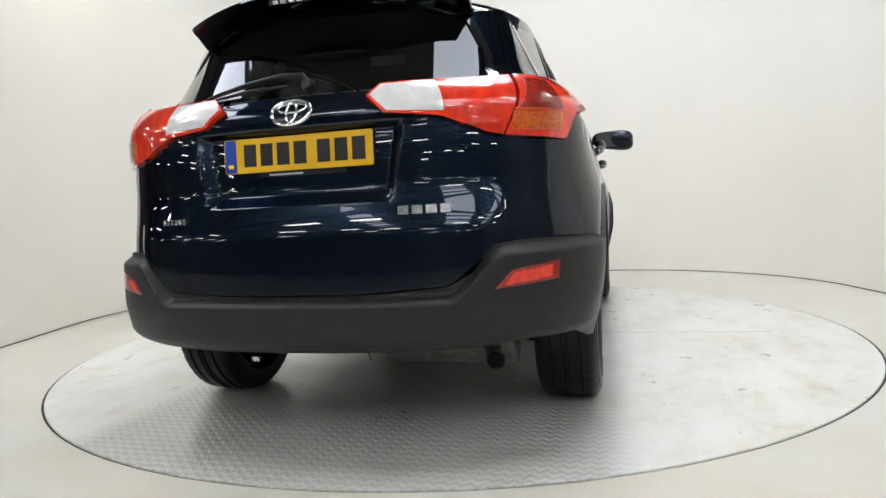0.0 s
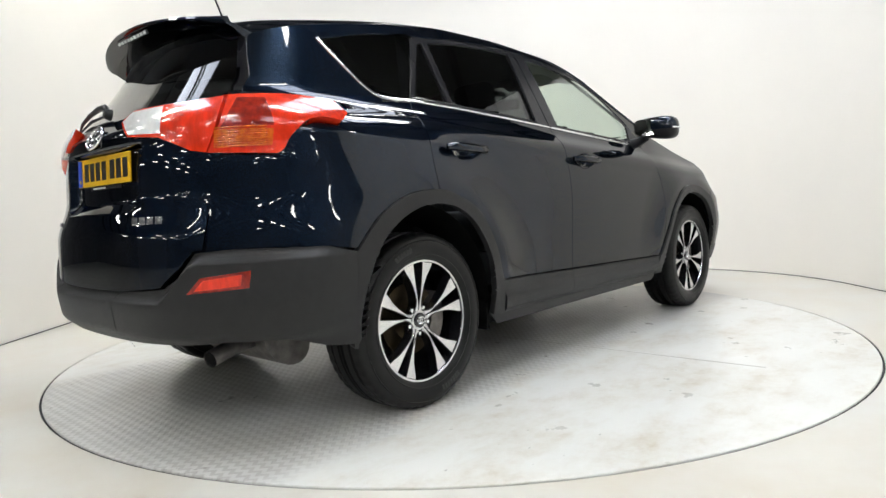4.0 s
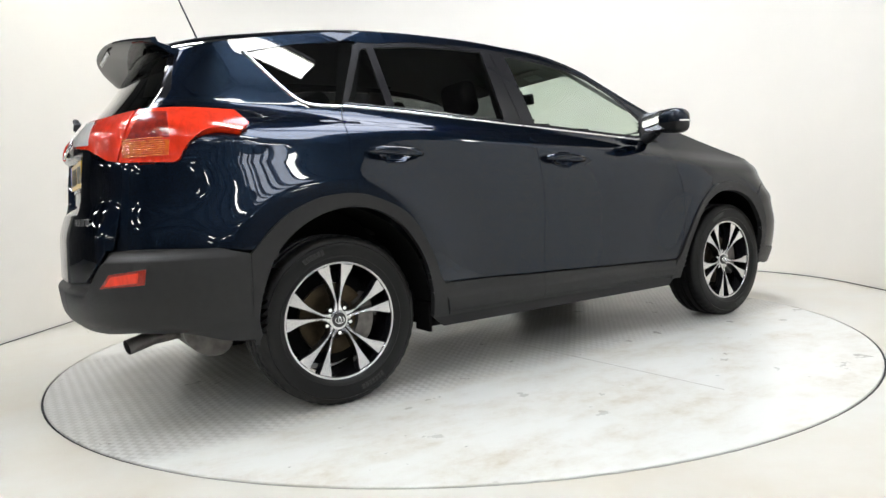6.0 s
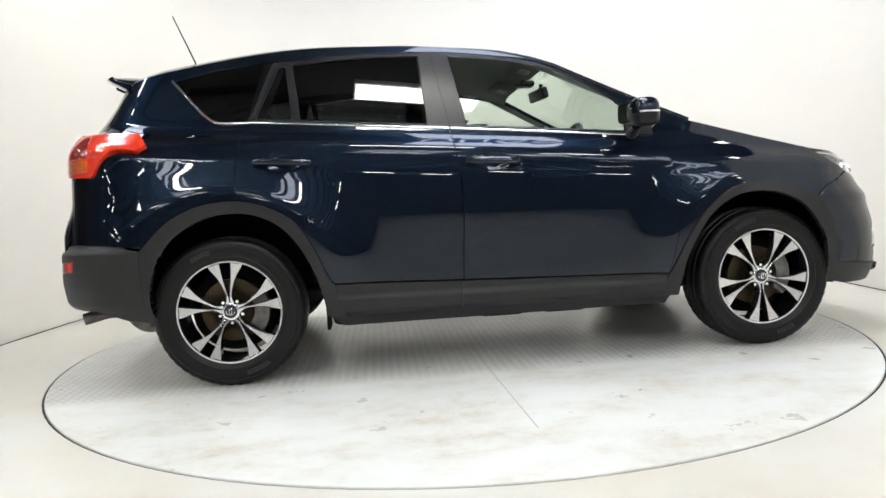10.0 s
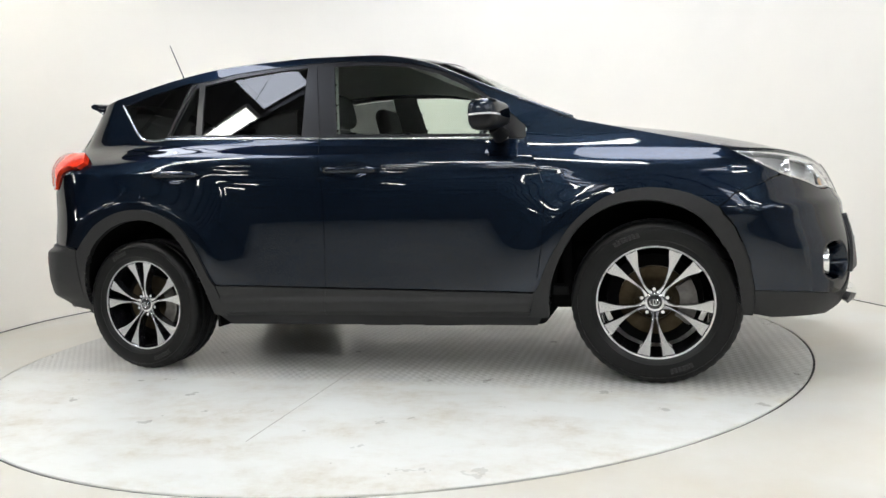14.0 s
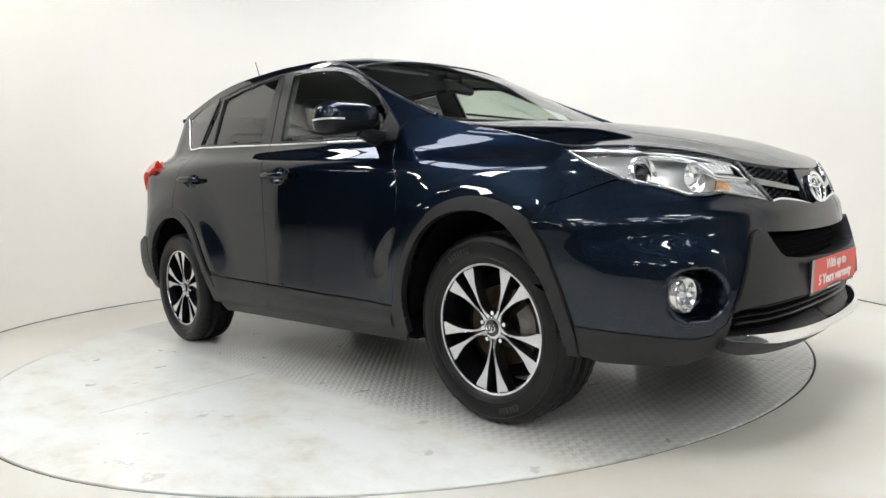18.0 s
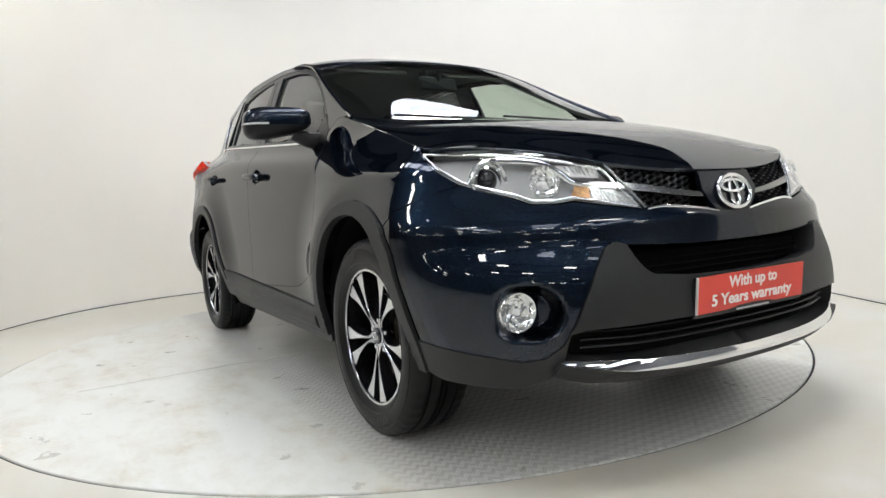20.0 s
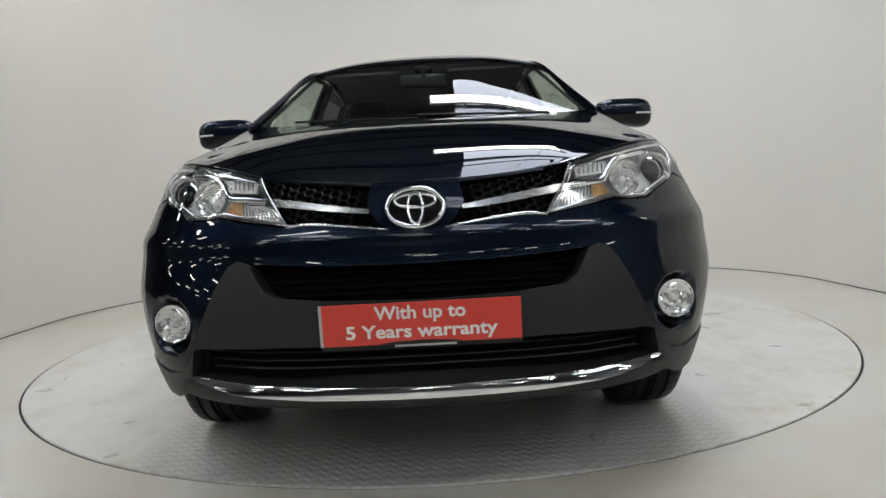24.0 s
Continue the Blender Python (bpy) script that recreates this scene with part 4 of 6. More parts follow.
hp = [(b, -0.996) for b in np.linspace(0.0, 0.99, 40)] + [(0.995, -a) for a in np.linspace(0.97, 0.0, 14)] + [(0.005, -a) for a in np.linspace(0.0, 0.97, 14)]
whole("bonnet", hp, bonnet, PAINT, car, mid=(1, 0.0), cell=0.025, cell_v=0.05, gap=0.0012, thick=0.012)


# sealing strips along the windscreen pillars, up to the roof's edge
PILLAR = [(a_edge(z) + 0.002, -float(np.interp(z, A_Z, A_Y)) + 0.004, z) for z in np.linspace(1.17, 1.49, 14)] + [(x, -float(flank(x, float(EDGE(x)))) + 0.006, float(EDGE(x)) - 0.001) for x in np.linspace(0.24, -0.20, 8)]
for side in (1, -1):
    part("pillar_strip", tube([(x, side * y, z) for x, y, z in spline(PILLAR, 3)], [0.010] * 50 + [0.010 - 0.0006 * k for k in range(14)], 10), PAINT, car, smooth=True, angle=80)


# ---- tail of the car ----
def spot(s, z, d=0.0):
    """A pose on the body: x along the panel, y up it, z outwards."""
    e = 2e-3
    p = body(s, z)
    a = body(s + e, z) - body(s - e, z)
    b = body(s, z + e) - body(s, z - e)
    n = np.cross(a, b)
    n /= np.linalg.norm(n)
    a = a / np.linalg.norm(a)
    b = np.cross(n, a)
    p = p + n * d
    return Matrix(((a[0], b[0], n[0], p[0]), (a[1], b[1], n[1], p[1]), (a[2], b[2], n[2], p[2]), (0, 0, 0, 1)))


def oval(rx, ry, n=40, a0=0.0):
    return [(rx * math.cos(a0 + 2 * math.pi * k / n), ry * math.sin(a0 + 2 * math.pi * k / n)) for k in range(n)]


def emblem(parent, m, w, h):
    """A plain chrome oval badge: a ring with smaller rings in it."""
    bm = bmesh.new()
    for rx, ry, cx, cy, r in ((w / 2, h / 2, 0, 0, w * 0.043), (w * 0.13, h * 0.40, 0, -h * 0.02, w * 0.034), (w * 0.36, h * 0.18, 0, h * 0.18, w * 0.034)):
        loop = [m @ Vector((cx + u, cy + v, r)) for u, v in oval(rx, ry, 40)]
        tube(loop + [loop[0]], r, 8, bm, caps=False)
    return part("emblem", bm, CHROME, parent, "plain chrome oval badge", smooth=True, angle=80)


def rear_pane(poly):
    """A smoothly bowed sheet that lies closest to the tail over the rear window."""
    q = np.array([(u, v) for u in np.linspace(min(p[0] for p in poly), max(p[0] for p in poly), 30) for v in np.linspace(min(p[1] for p in poly), max(p[1] for p in poly), 16)])
    P = body(q[:, 0], q[:, 1])
    P = P[np.abs(P[:, 1]) < 0.63]

    def terms(y, z):
        return np.stack([1 + 0 * y, z, z * z, y ** 2, y ** 4, y * y * z], -1)
    k = np.linalg.lstsq(terms(P[:, 1], P[:, 2]), P[:, 0], rcond=None)[0]

    def chart(s, z):
        p = body(s, z)
        p[..., 0] = terms(p[..., 1], p[..., 2]) @ k
        return p
    return chart


tailgate = new("tailgate")
tailgate.parent = car
L_TOP = R((0.245, 1.148), (0.285, 1.184), (0.45, 1.185), (0.648, 1.184))
L_LOW = R((0.648, 1.022), (0.60, 1.030), (0.545, 1.055), (0.470, 1.084), (0.306, 1.100))
GATE = R((0.0, 0.558), (0.25, 0.560), (0.48, 0.575), (0.573, 0.648), (0.615, 0.698)) + GATE_SIDE[::-1] + L_LOW + L_TOP[:2] + R((0.15, 1.190), (0.0, 1.190))
GATE[-1] = (-S_END, 1.190)
GATE[0] = (-S_END, 0.558)
whole("tailgate_skin", GATE, body, PAINT, tailgate, disp=tail_form, cell=0.008, gap=0.0015)
R_GLASS = [(-S_END, 1.194)] + R((0.30, 1.194), (0.600, 1.194), (0.604, 1.24), (0.580, 1.30), (0.548, 1.38), (0.515, 1.455), (0.48, 1.50), (0.2, 1.52)) + [(-S_END, 1.52)]
whole("rear_window", R_GLASS, rear_pane(R_GLASS), TINTED, tailgate, disp=-0.004, cell=0.025, gap=0, thick=0, label="dark rear window glass")
R_FRIT = R((0.604, 1.195), (0.640, 1.195), (0.622, 1.235), (0.592, 1.31), (0.556, 1.39), (0.520, 1.465), (0.495, 1.465), (0.53, 1.39), (0.562, 1.31), (0.588, 1.24))
panel("window_border", R_FRIT, body, GLOSS_BLACK, tailgate, disp=0.001, cell=0.04, gap=0, label="black gloss window border")
panel("tailgate_return", R((0.50, 1.06), (0.72, 1.04), (0.72, 0.69), (0.50, 0.69)), body, PAINT, car, disp=-0.005, cell=0.03, gap=0, thick=0)
emblem(tailgate, spot(-S_END, 1.128, 0.004), 0.135, 0.090)

# number plate and its strip
px = -2.166
M_PLATE = Matrix(((0, 0, -1, px), (-1, 0, 0, 0), (0, 1, 0, 1.008), (0, 0, 0, 1))) @ pose(0, 0, 0, -3)
part("number_plate_panel", prism(round_off([(-0.26, -0.0555), (0.26, -0.0555), (0.26, 0.0555), (-0.26, 0.0555)], 0.008), 0.004, M_PLATE), YELLOW, tailgate, "yellow number plate with dark bars")
part("plate_band", prism([(-0.257, -0.053), (-0.216, -0.053), (-0.216, 0.053), (-0.257, 0.053)], 0.0008, M_PLATE @ pose(0, 0, 0.004)), PLATE_BLUE, tailgate, "blue band of the number plate")
part("plate_band_bar", prism([(-0.246, -0.040), (-0.227, -0.040), (-0.227, -0.026), (-0.246, -0.026)], 0.0006, M_PLATE @ pose(0, 0, 0.0048)), YELLOW, tailgate)
for k in range(7):
    u = -0.188 + k * 0.0595 + (0.022 if k > 3 else 0)
    part("plate_bar", prism([(u, -0.036), (u + 0.044, -0.036), (u + 0.044, 0.036), (u, 0.036)], 0.0008, M_PLATE @ pose(0, 0, 0.004)), INK, tailgate)
part("plate_strip", prism([(-0.13, -0.074), (0.17, -0.074), (0.17, -0.0585), (-0.13, -0.0585)], 0.003, M_PLATE), FRAME_BLACK, tailgate)
part("plate_strip_bar", prism([(-0.10, -0.069), (0.02, -0.069), (0.02, -0.0635), (-0.10, -0.0635)], 0.0008, M_PLATE @ pose(0, 0, 0.003)), STICKER, tailgate)

# badges drawn as bars
for name, y0, y1, z, n in (("model_badge", 0.336, 0.500, 0.806, 4), ("maker_badge", -0.395, -0.505, 0.802, 6)):
    w = (y1 - y0) / n
    for k in range(n):
        yy = y0 + w * (k + 0.5)
        sb = at_y(abs(yy), z, -1)
        m = spot(sb, z, float(tail_form(sb, z)) + 0.0015)
        q = m if yy > 0 else Matrix.Diagonal((1, -1, 1, 1)) @ m
        h = 0.013 if n == 4 else 0.009
        hw = abs(w) * (0.40 if n == 4 else 0.34)
        part(name + "_bar", prism([(-hw, -h), (hw, -h), (hw, h), (-hw, h)], 0.004, q, bevel=0.001), ALLOY, tailgate, "plain bright badge bar")

# rear wiper
part("wiper_arm", tube([(-2.150, -0.050, 1.222), (-2.150, -0.030, 1.246), (-2.142, 0.05, 1.254), (-2.135, 0.17, 1.243), (-2.125, 0.29, 1.222), (-2.105, 0.38, 1.204)], [0.010, 0.016, 0.012, 0.009, 0.007, 0.004], 10, flat=0.8), BLACK, tailgate, "black rear wiper arm", smooth=True, angle=60)
part("wiper_blade", tube([(-2.125, 0.04, 1.226), (-2.120, 0.20, 1.222), (-2.095, 0.40, 1.202)], [0.005, 0.007, 0.004], 6), BLACK, tailgate)
part("wiper_cover", lathe([(0, 0.028), (0.014, 0.026), (0.020, 0.016), (0.023, 0)], 20, m=Matrix.Translation((-2.138, -0.045, 1.218)) @ pose(0, 0, 0, 0, -80, 0)), BLACK, tailgate, smooth=True)
part("sticker", prism([(-0.055, -0.022), (0.055, -0.022), (0.055, 0.022), (-0.055, 0.022)], 0.0006, Matrix.Translation((0, 0, 0)) @ spot(at_y(0.275, 1.30, -1), 1.30, -0.008)), STICKER, tailgate, "pale window sticker")

# tail lamps
LAMP_OUT = R((0.652, 1.190)) + LAMP_TOP + [(at_x(-1.660, 1.142) + 0.012, 1.128)] + LAMP_LOW + R((0.652, 1.020))


def lamp_pattern(s, z):
    side = step(-2.40, -2.05, s)
    return 0.014 + 0.006 * step(1.02, 1.06, z) + (0.012 + 0.012 * side) * step(1.06, 1.19, z)


lamp_o = [new("tail_lamp") for _ in range(2)]
for q in lamp_o:
    q.parent = car
    tagged(q, "red tail lamp with an amber indicator")
panel("lamp_lens", LAMP_OUT, body, RED, lamp_o, disp=lamp_pattern, cell=0.012, thick=0.045, label="red tail lamp lens")
AMB = R((0.672, 1.032), (0.672, 1.092)) + X((-1.915, 1.090), (-1.925, 1.034))
panel("indicator_lens", AMB, body, AMBER, lamp_o, disp=lambda s, z: lamp_pattern(s, z) + 0.0015, cell=0.012, thick=0.004, label="amber indicator lens")
DEEP = R((0.690, 1.098), (0.690, 1.172)) + X((-1.905, 1.168), (-1.913, 1.096))
panel("brake_lens", DEEP, body, RED_DEEP, lamp_o, disp=lambda s, z: lamp_pattern(s, z) + 0.0015, cell=0.012, thick=0.004, label="deep red brake lens")
IN = L_LOW + L_TOP
panel("tailgate_lamp_lens", IN, body, RED, tailgate, disp=lamp_pattern, cell=0.012, thick=0.045, label="red tailgate lamp lens")
REV = R((0.482, 1.096), (0.314, 1.105), (0.256, 1.148), (0.288, 1.179), (0.448, 1.180))
panel("reversing_lens", REV, body, LAMP_WHITE, tailgate, disp=lambda s, z: lamp_pattern(s, z) + 0.0015, cell=0.012, thick=0.004, label="clear reversing lens")
# fluting inside the lenses
for k in range(9):
    z = 1.036 + 0.0075 * k
    strip("lens_flute", [(s, z) for s in np.linspace(at_y(0.676, z, -1), at_x(-1.932, z), 12)], body, 0.005, 0.001, AMBER, lamp_o, disp=lambda s, q: lamp_pattern(s, q) + 0.003)
for k in range(7):
    z = 1.116 + 0.0088 * k
    strip("lens_flute", [(s, z) for s in np.linspace(at_y(0.31 + abs(z - 1.15) * 0.4, z, -1), at_y(0.455, z, -1), 8)], body, 0.005, 0.001, LAMP_WHITE, tailgate, disp=0.0215)

# spoiler with the high stop lamp
def spoiler():
    bm = bmesh.new()
    rows = []
    n = 36
    for i in range(n + 1):
        q = -1 + 2 * i / n
        y = 0.525 * q
        w = abs(q)
        top = float(roof(-1.80, max(-1.0, min(1.0, y / 0.50)))[2]) if w < 0.95 else float(roof(-1.80, 0.99)[2])
        tx, tz = -2.035 + 0.125 * w ** 2.2, 1.566 - 0.045 * w ** 2
        drop = 0.015 + 0.006 * w ** 4
        sec = [(-1.795, top + 0.001), (-1.88, (top * 0.6 + tz * 0.4) + 0.010), (-1.97 + 0.08 * w ** 2.2, tz + 0.006), (tx + 0.004, tz), (tx, tz - 0.008), (tx + 0.012, tz - drop),
               (-1.93 + 0.06 * w * w, 1.538 - 0.05 * w * w), (-1.85 + 0.05 * w * w, 1.512 - 0.02 * w - 0.05 * w ** 4), (-1.78, top - 0.03)]
        rows.append([bm.verts.new((x, y, z)) for x, z in sec])
    for a, b in zip(rows, rows[1:]):
        for k in range(len(a)):
            bm.faces.new((a[k], b[k], b[(k + 1) % len(a)], a[(k + 1) % len(a)]))
    bm.faces.new(rows[0])
    bm.faces.new(rows[-1][::-1])
    part("spoiler", bm, PAINT, tailgate, "dark blue roof spoiler", smooth=True, angle=40)
    part("stop_lamp", slab(-0.145, 0.145, -0.009, 0.009, 0, 0.006, 0.002, m=Matrix.Translation((-2.008, 0, 1.536)) @ pose(0, 0, 0, 0, -112, 0) @ pose(0, 0, 0, 0, 0, 90)), GLOSS_BLACK, tailgate, "dark high stop lamp")
    for k in range(9):
        yy = (k - 4) * 0.030
        part("stop_lamp_cell", slab(-0.010, 0.010, -0.006, 0.006, 0.006, 0.0085, 0.001, m=Matrix.Translation((-2.008, yy, 1.536)) @ pose(0, 0, 0, 0, -112, 0) @ pose(0, 0, 0, 0, 0, 90)), LAMP_WHITE, tailgate)


spoiler()

# rear bumper
BUMP = [(-S_END, 0.553)] + R((0.25, 0.555), (0.48, 0.570), (0.545, 0.605), (0.585, 0.655), (0.615, 0.690), (0.70, 0.698)) + X((-1.95, 0.696), (-1.80, 0.690), (-1.70, 0.664), (-1.70, 0.52), (-1.69, 0.33)) + \
       X((-1.80, 0.345), (-1.93, 0.390)) + R((0.70, 0.395), (0.55, 0.378), (0.3, 0.370)) + [(-S_END, 0.368)]
whole("rear_bumper", BUMP, body, CLAD, car, disp=bumper_form, cell=0.0105, gap=0.0012, thick=0.05, label="dark grey plastic rear bumper")
REFL = R((0.600, 0.556), (0.648, 0.612), (0.775, 0.630), (0.770, 0.572))
panel("bumper_reflector", REFL, body, RED_DEEP, car, disp=lambda s, z: bumper_form(s, z) + 0.003, cell=0.02, thick=0.006, label="red bumper reflector")
# a lighter red middle: the reflector's glow put into its colour
panel("reflector_glow", R((0.625, 0.566), (0.655, 0.603), (0.755, 0.618), (0.752, 0.580)), body, RED, car, disp=lambda s, z: bumper_form(s, z) + 0.0045, cell=0.02, thick=0.002)
strip("bumper_groove", [(at_y(0.22, z, -1), z) for z in np.linspace(0.345, 0.55, 14)], body, 0.005, 0.0006, SEAM, car, both=False, disp=bumper_form)
# exhaust and what hangs below
part("exhaust_pipe", tube([(-1.70, -0.44, 0.30), (-1.88, -0.52, 0.345), (-2.00, -0.575, 0.345), (-2.10, -0.60, 0.322)], 0.030, 16, caps=False), EXHAUST, car, "dull steel exhaust pipe", smooth=True)
# a solid near-black plug paints the shade inside the pipe
part("exhaust_bore", tube([(-1.99, -0.572, 0.345), (-2.098, -0.599, 0.322)], 0.026, 16), VOID, car)
part("silencer", tube([(-1.80, -0.62, 0.335), (-1.80, -0.15, 0.335)], 0.085, 20, flat=1.3), EXHAUST, car, "dull steel silencer box", smooth=True, angle=50)


# ---- nose of the car ----
NOSE_S = S_END
HEAD = F((0.345, 0.768), (0.405, 0.850), (0.432, 0.903), (0.53, 0.930), (0.62, 0.951), (0.70, 0.966)) + X((1.652, 0.975), (1.70, 0.943), (1.775, 0.900), (1.835, 0.866)) + F((0.700, 0.822), (0.660, 0.800), (0.600, 0.798), (0.55, 0.803), (0.47, 0.787))


FOG_X = float(body(at_y(0.795, 0.5, 1), 0.5)[0])


def bump_front(s, z):
    """The painted nose: a fold under the lamps and a hollow round the fog lamp."""
    p = body(s, z)
    r = np.sqrt(((-p[..., 1] - 0.730) / 0.084) ** 2 + ((z - 0.500) / 0.078) ** 2)
    return 0.010 * bell(z, 0.735, 0.035) * step(1.5, 2.0, s) - 1.1 * np.clip(p[..., 0] - FOG_X + 0.008, 0, 0.09) * (1 - step(0.72, 1.10, r))


FB = [(NOSE_S, 0.742)] + F((0.07, 0.744), (0.145, 0.755), (0.294, 0.772), (0.345, 0.764), (0.47, 0.782), (0.55, 0.798), (0.60, 0.793), (0.660, 0.795), (0.702, 0.818)) + \
     X((1.838, 0.862), (1.790, 0.846), (1.643, 0.793), (1.590, 0.745), (1.645, 0.665), (1.695, 0.53), (1.718, 0.402)) + \
     F((0.80, 0.378), (0.74, 0.366), (0.692, 0.374), (0.652, 0.410), (0.622, 0.467), (0.579, 0.558), (0.537, 0.635), (0.513, 0.668), (0.485, 0.681), (0.440, 0.672), (0.22, 0.660)) + [(NOSE_S, 0.657)]
whole("front_bumper", FB, body, PAINT, car, disp=bump_front, cell=0.009, gap=0.0015, thick=0.02)
BRIDGE = [(NOSE_S, 0.741)] + F((0.072, 0.743), (0.105, 0.775), (0.128, 0.812), (0.122, 0.845), (0.118, 0.869)) + [(NOSE_S, 0.868)]
whole("grille_bridge", BRIDGE, body, PAINT, car, disp=lambda s, z: 0.008 * bell(z, 0.80, 0.05), cell=0.016, gap=0, thick=0.02)
emblem(car, spot(NOSE_S, 0.800, 0.010), 0.150, 0.104)
part("emblem_backing", prism(oval(0.073, 0.049), 0.004, spot(NOSE_S, 0.800, 0.006)), GLOSS_BLACK, car)

# upper grille: dark back, honeycomb, chrome bar
GR = F((0.130, 0.866), (0.128, 0.812), (0.108, 0.775), (0.078, 0.748), (0.145, 0.757), (0.294, 0.774), (0.343, 0.770), (0.402, 0.852), (0.428, 0.900), (0.28, 0.884))
# near-black sheet standing in for the shade behind the grille
panel("grille_backing", GR, body, VOID, car, disp=-0.035, cell=0.04, gap=0, thick=0)


def inside(poly, p):
    hit = False
    for (ax, ay), (bx, by) in zip(poly, poly[1:] + poly[:1]):
        if (ay > p[1]) != (by > p[1]) and p[0] < (bx - ax) * (p[1] - ay) / (by - ay) + ax:
            hit = not hit
    return hit


def honeycomb():
    verts, faces = [], []
    w, h = 0.030, 0.0185
    small = inset(GR if area2(GR) > 0 else GR[::-1], 0.006)
    for j in range(-2, 10):
        for i in range(-2, 22):
            u = 2.20 + i * w * 0.78
            v = 0.752 + j * h + (h / 2 if i % 2 else 0)
            if not inside(small, (u, v)):
                continue
            rings = []
            for rr, dd in ((1.0, -0.014), (0.80, -0.012), (0.74, -0.030)):
                q = np.array([(u + rr * w * 0.52 * math.cos(math.pi / 3 * k), v + rr * h * 0.577 * math.sin(math.pi / 3 * k)) for k in range(6)])
                P = shaped(body, q, dd)
                rings.append(range(len(verts), len(verts) + 6))
                verts.extend(P)
            for a, b in zip(rings, rings[1:]):
                for k in range(6):
                    faces.append([a[k], a[(k + 1) % 6], b[(k + 1) % 6], b[k]])
    verts = np.array(verts)
    link("honeycomb_grille", verts, faces, BLACK, car, smooth=False, label="black honeycomb grille")
    link("honeycomb_grille", verts * [1, -1, 1], [f[::-1] for f in faces], BLACK, car, smooth=False, label="black honeycomb grille")


honeycomb()
bar = F((0.408, 0.848), (0.33, 0.836), (0.24, 0.821), (0.17, 0.811), (0.122, 0.805))
panel("grille_bar", bar + [(s, z - 0.020 + 0.009 * k / 4) for k, (s, z) in enumerate(bar)][::-1], body, SATIN, car, disp=0.002, cell=0.03, thick=0.02, gap=0, label="satin silver grille bar")
edge = F((0.432, 0.901), (0.412, 0.862), (0.375, 0.805), (0.352, 0.770))
strip("grille_edge", spline(edge, 5), body, 0.010, 0.006, SATIN, car)
strip("grille_lower_edge", spline(F((0.350, 0.766), (0.294, 0.772), (0.20, 0.764), (0.12, 0.753), (0.075, 0.745)), 5), body, 0.010, 0.007, CHROME, car, label="chrome grille edge")

# lower openings and cladding
OPEN = [(NOSE_S, 0.655)] + F((0.22, 0.658), (0.445, 0.670), (0.430, 0.630), (0.405, 0.595), (0.37, 0.580), (0.25, 0.570)) + [(NOSE_S, 0.560)]
# near-black sheet for the depth of shade in the upper intake
whole("intake_backing", OPEN, body, VOID, car, disp=-0.06, cell=0.05, gap=0, thick=0)
for k in range(4):
    z = 0.588 + 0.020 * k
    e = 0.37 + 0.06 * min(1, k / 2)
    line = F((e, z), (e * 0.75, z), (e * 0.5, z), (e * 0.25, z)) + [(NOSE_S, z)]
    strip("intake_slat", line, body, 0.006, 0.016, VOID, car, disp=-0.055)
CLU = [(NOSE_S, 0.563)] + F((0.27, 0.571), (0.386, 0.584), (0.412, 0.600), (0.434, 0.632), (0.453, 0.670), (0.482, 0.679), (0.511, 0.667), (0.535, 0.634), (0.577, 0.557), (0.620, 0.466), (0.636, 0.440), (0.60, 0.450), (0.35, 0.455)) + [(NOSE_S, 0.455)]
whole("bumper_cladding", CLU, body, CLAD, car, disp=lambda s, z: 0.012 + 0 * s, cell=0.025, gap=0, thick=0.07, label="dark grey bumper cladding")
CLC = F((0.620, 0.467), (0.651, 0.408), (0.691, 0.372), (0.74, 0.364), (0.80, 0.376)) + X((1.716, 0.400), (1.714, 0.300), (1.78, 0.285)) + F((0.73, 0.282), (0.672, 0.312), (0.650, 0.360), (0.643, 0.40), (0.634, 0.441))
panel("corner_cladding", CLC, body, CLAD, car, disp=lambda s, z: 0.004 + 0 * s, cell=0.025, thick=0.05, gap=0.0005, label="dark grey bumper corner cladding")
LOW = [(NOSE_S, 0.456)] + F((0.35, 0.456), (0.625, 0.452), (0.640, 0.40), (0.650, 0.365), (0.46, 0.350)) + [(NOSE_S, 0.335)]
# the lower intake's shade, again a near-black sheet
whole("lower_intake_backing", LOW, body, VOID, car, disp=-0.05, cell=0.05, gap=0, thick=0)
for k in range(3):
    z = 0.385 + 0.024 * k
    line = F((0.60, z + 0.004), (0.45, z), (0.3, z), (0.15, z)) + [(NOSE_S, z)]
    strip("intake_slat", line, body, 0.006, 0.02, BLACK, car, disp=-0.045)
CHR = F((0.655, 0.366), (0.57, 0.362), (0.46, 0.356), (0.30, 0.350)) + [(NOSE_S, 0.345)]
whole("bumper_chrome", CHR + [(NOSE_S, 0.322)] + F((0.30, 0.326), (0.46, 0.333), (0.57, 0.345), (0.655, 0.360)), body, CHROME, car, disp=lambda s, z: 0.018 + 0.9 * (0.350 - z) - 9.0 * (0.350 - z) ** 2, cell=0.006, gap=0, thick=0.03, label="chrome bumper strip")
LIP = [(NOSE_S, 0.322)] + F((0.30, 0.325), (0.46, 0.333), (0.57, 0.345), (0.658, 0.361), (0.672, 0.335), (0.58, 0.303), (0.48, 0.290), (0.3, 0.284)) + [(NOSE_S, 0.280)]
whole("bumper_lip", LIP, body, CLAD, car, disp=lambda s, z: 0.012 + 0.014 * step(0.29, 0.33, z), cell=0.025, gap=0, thick=0.12, label="dark grey bumper lip")

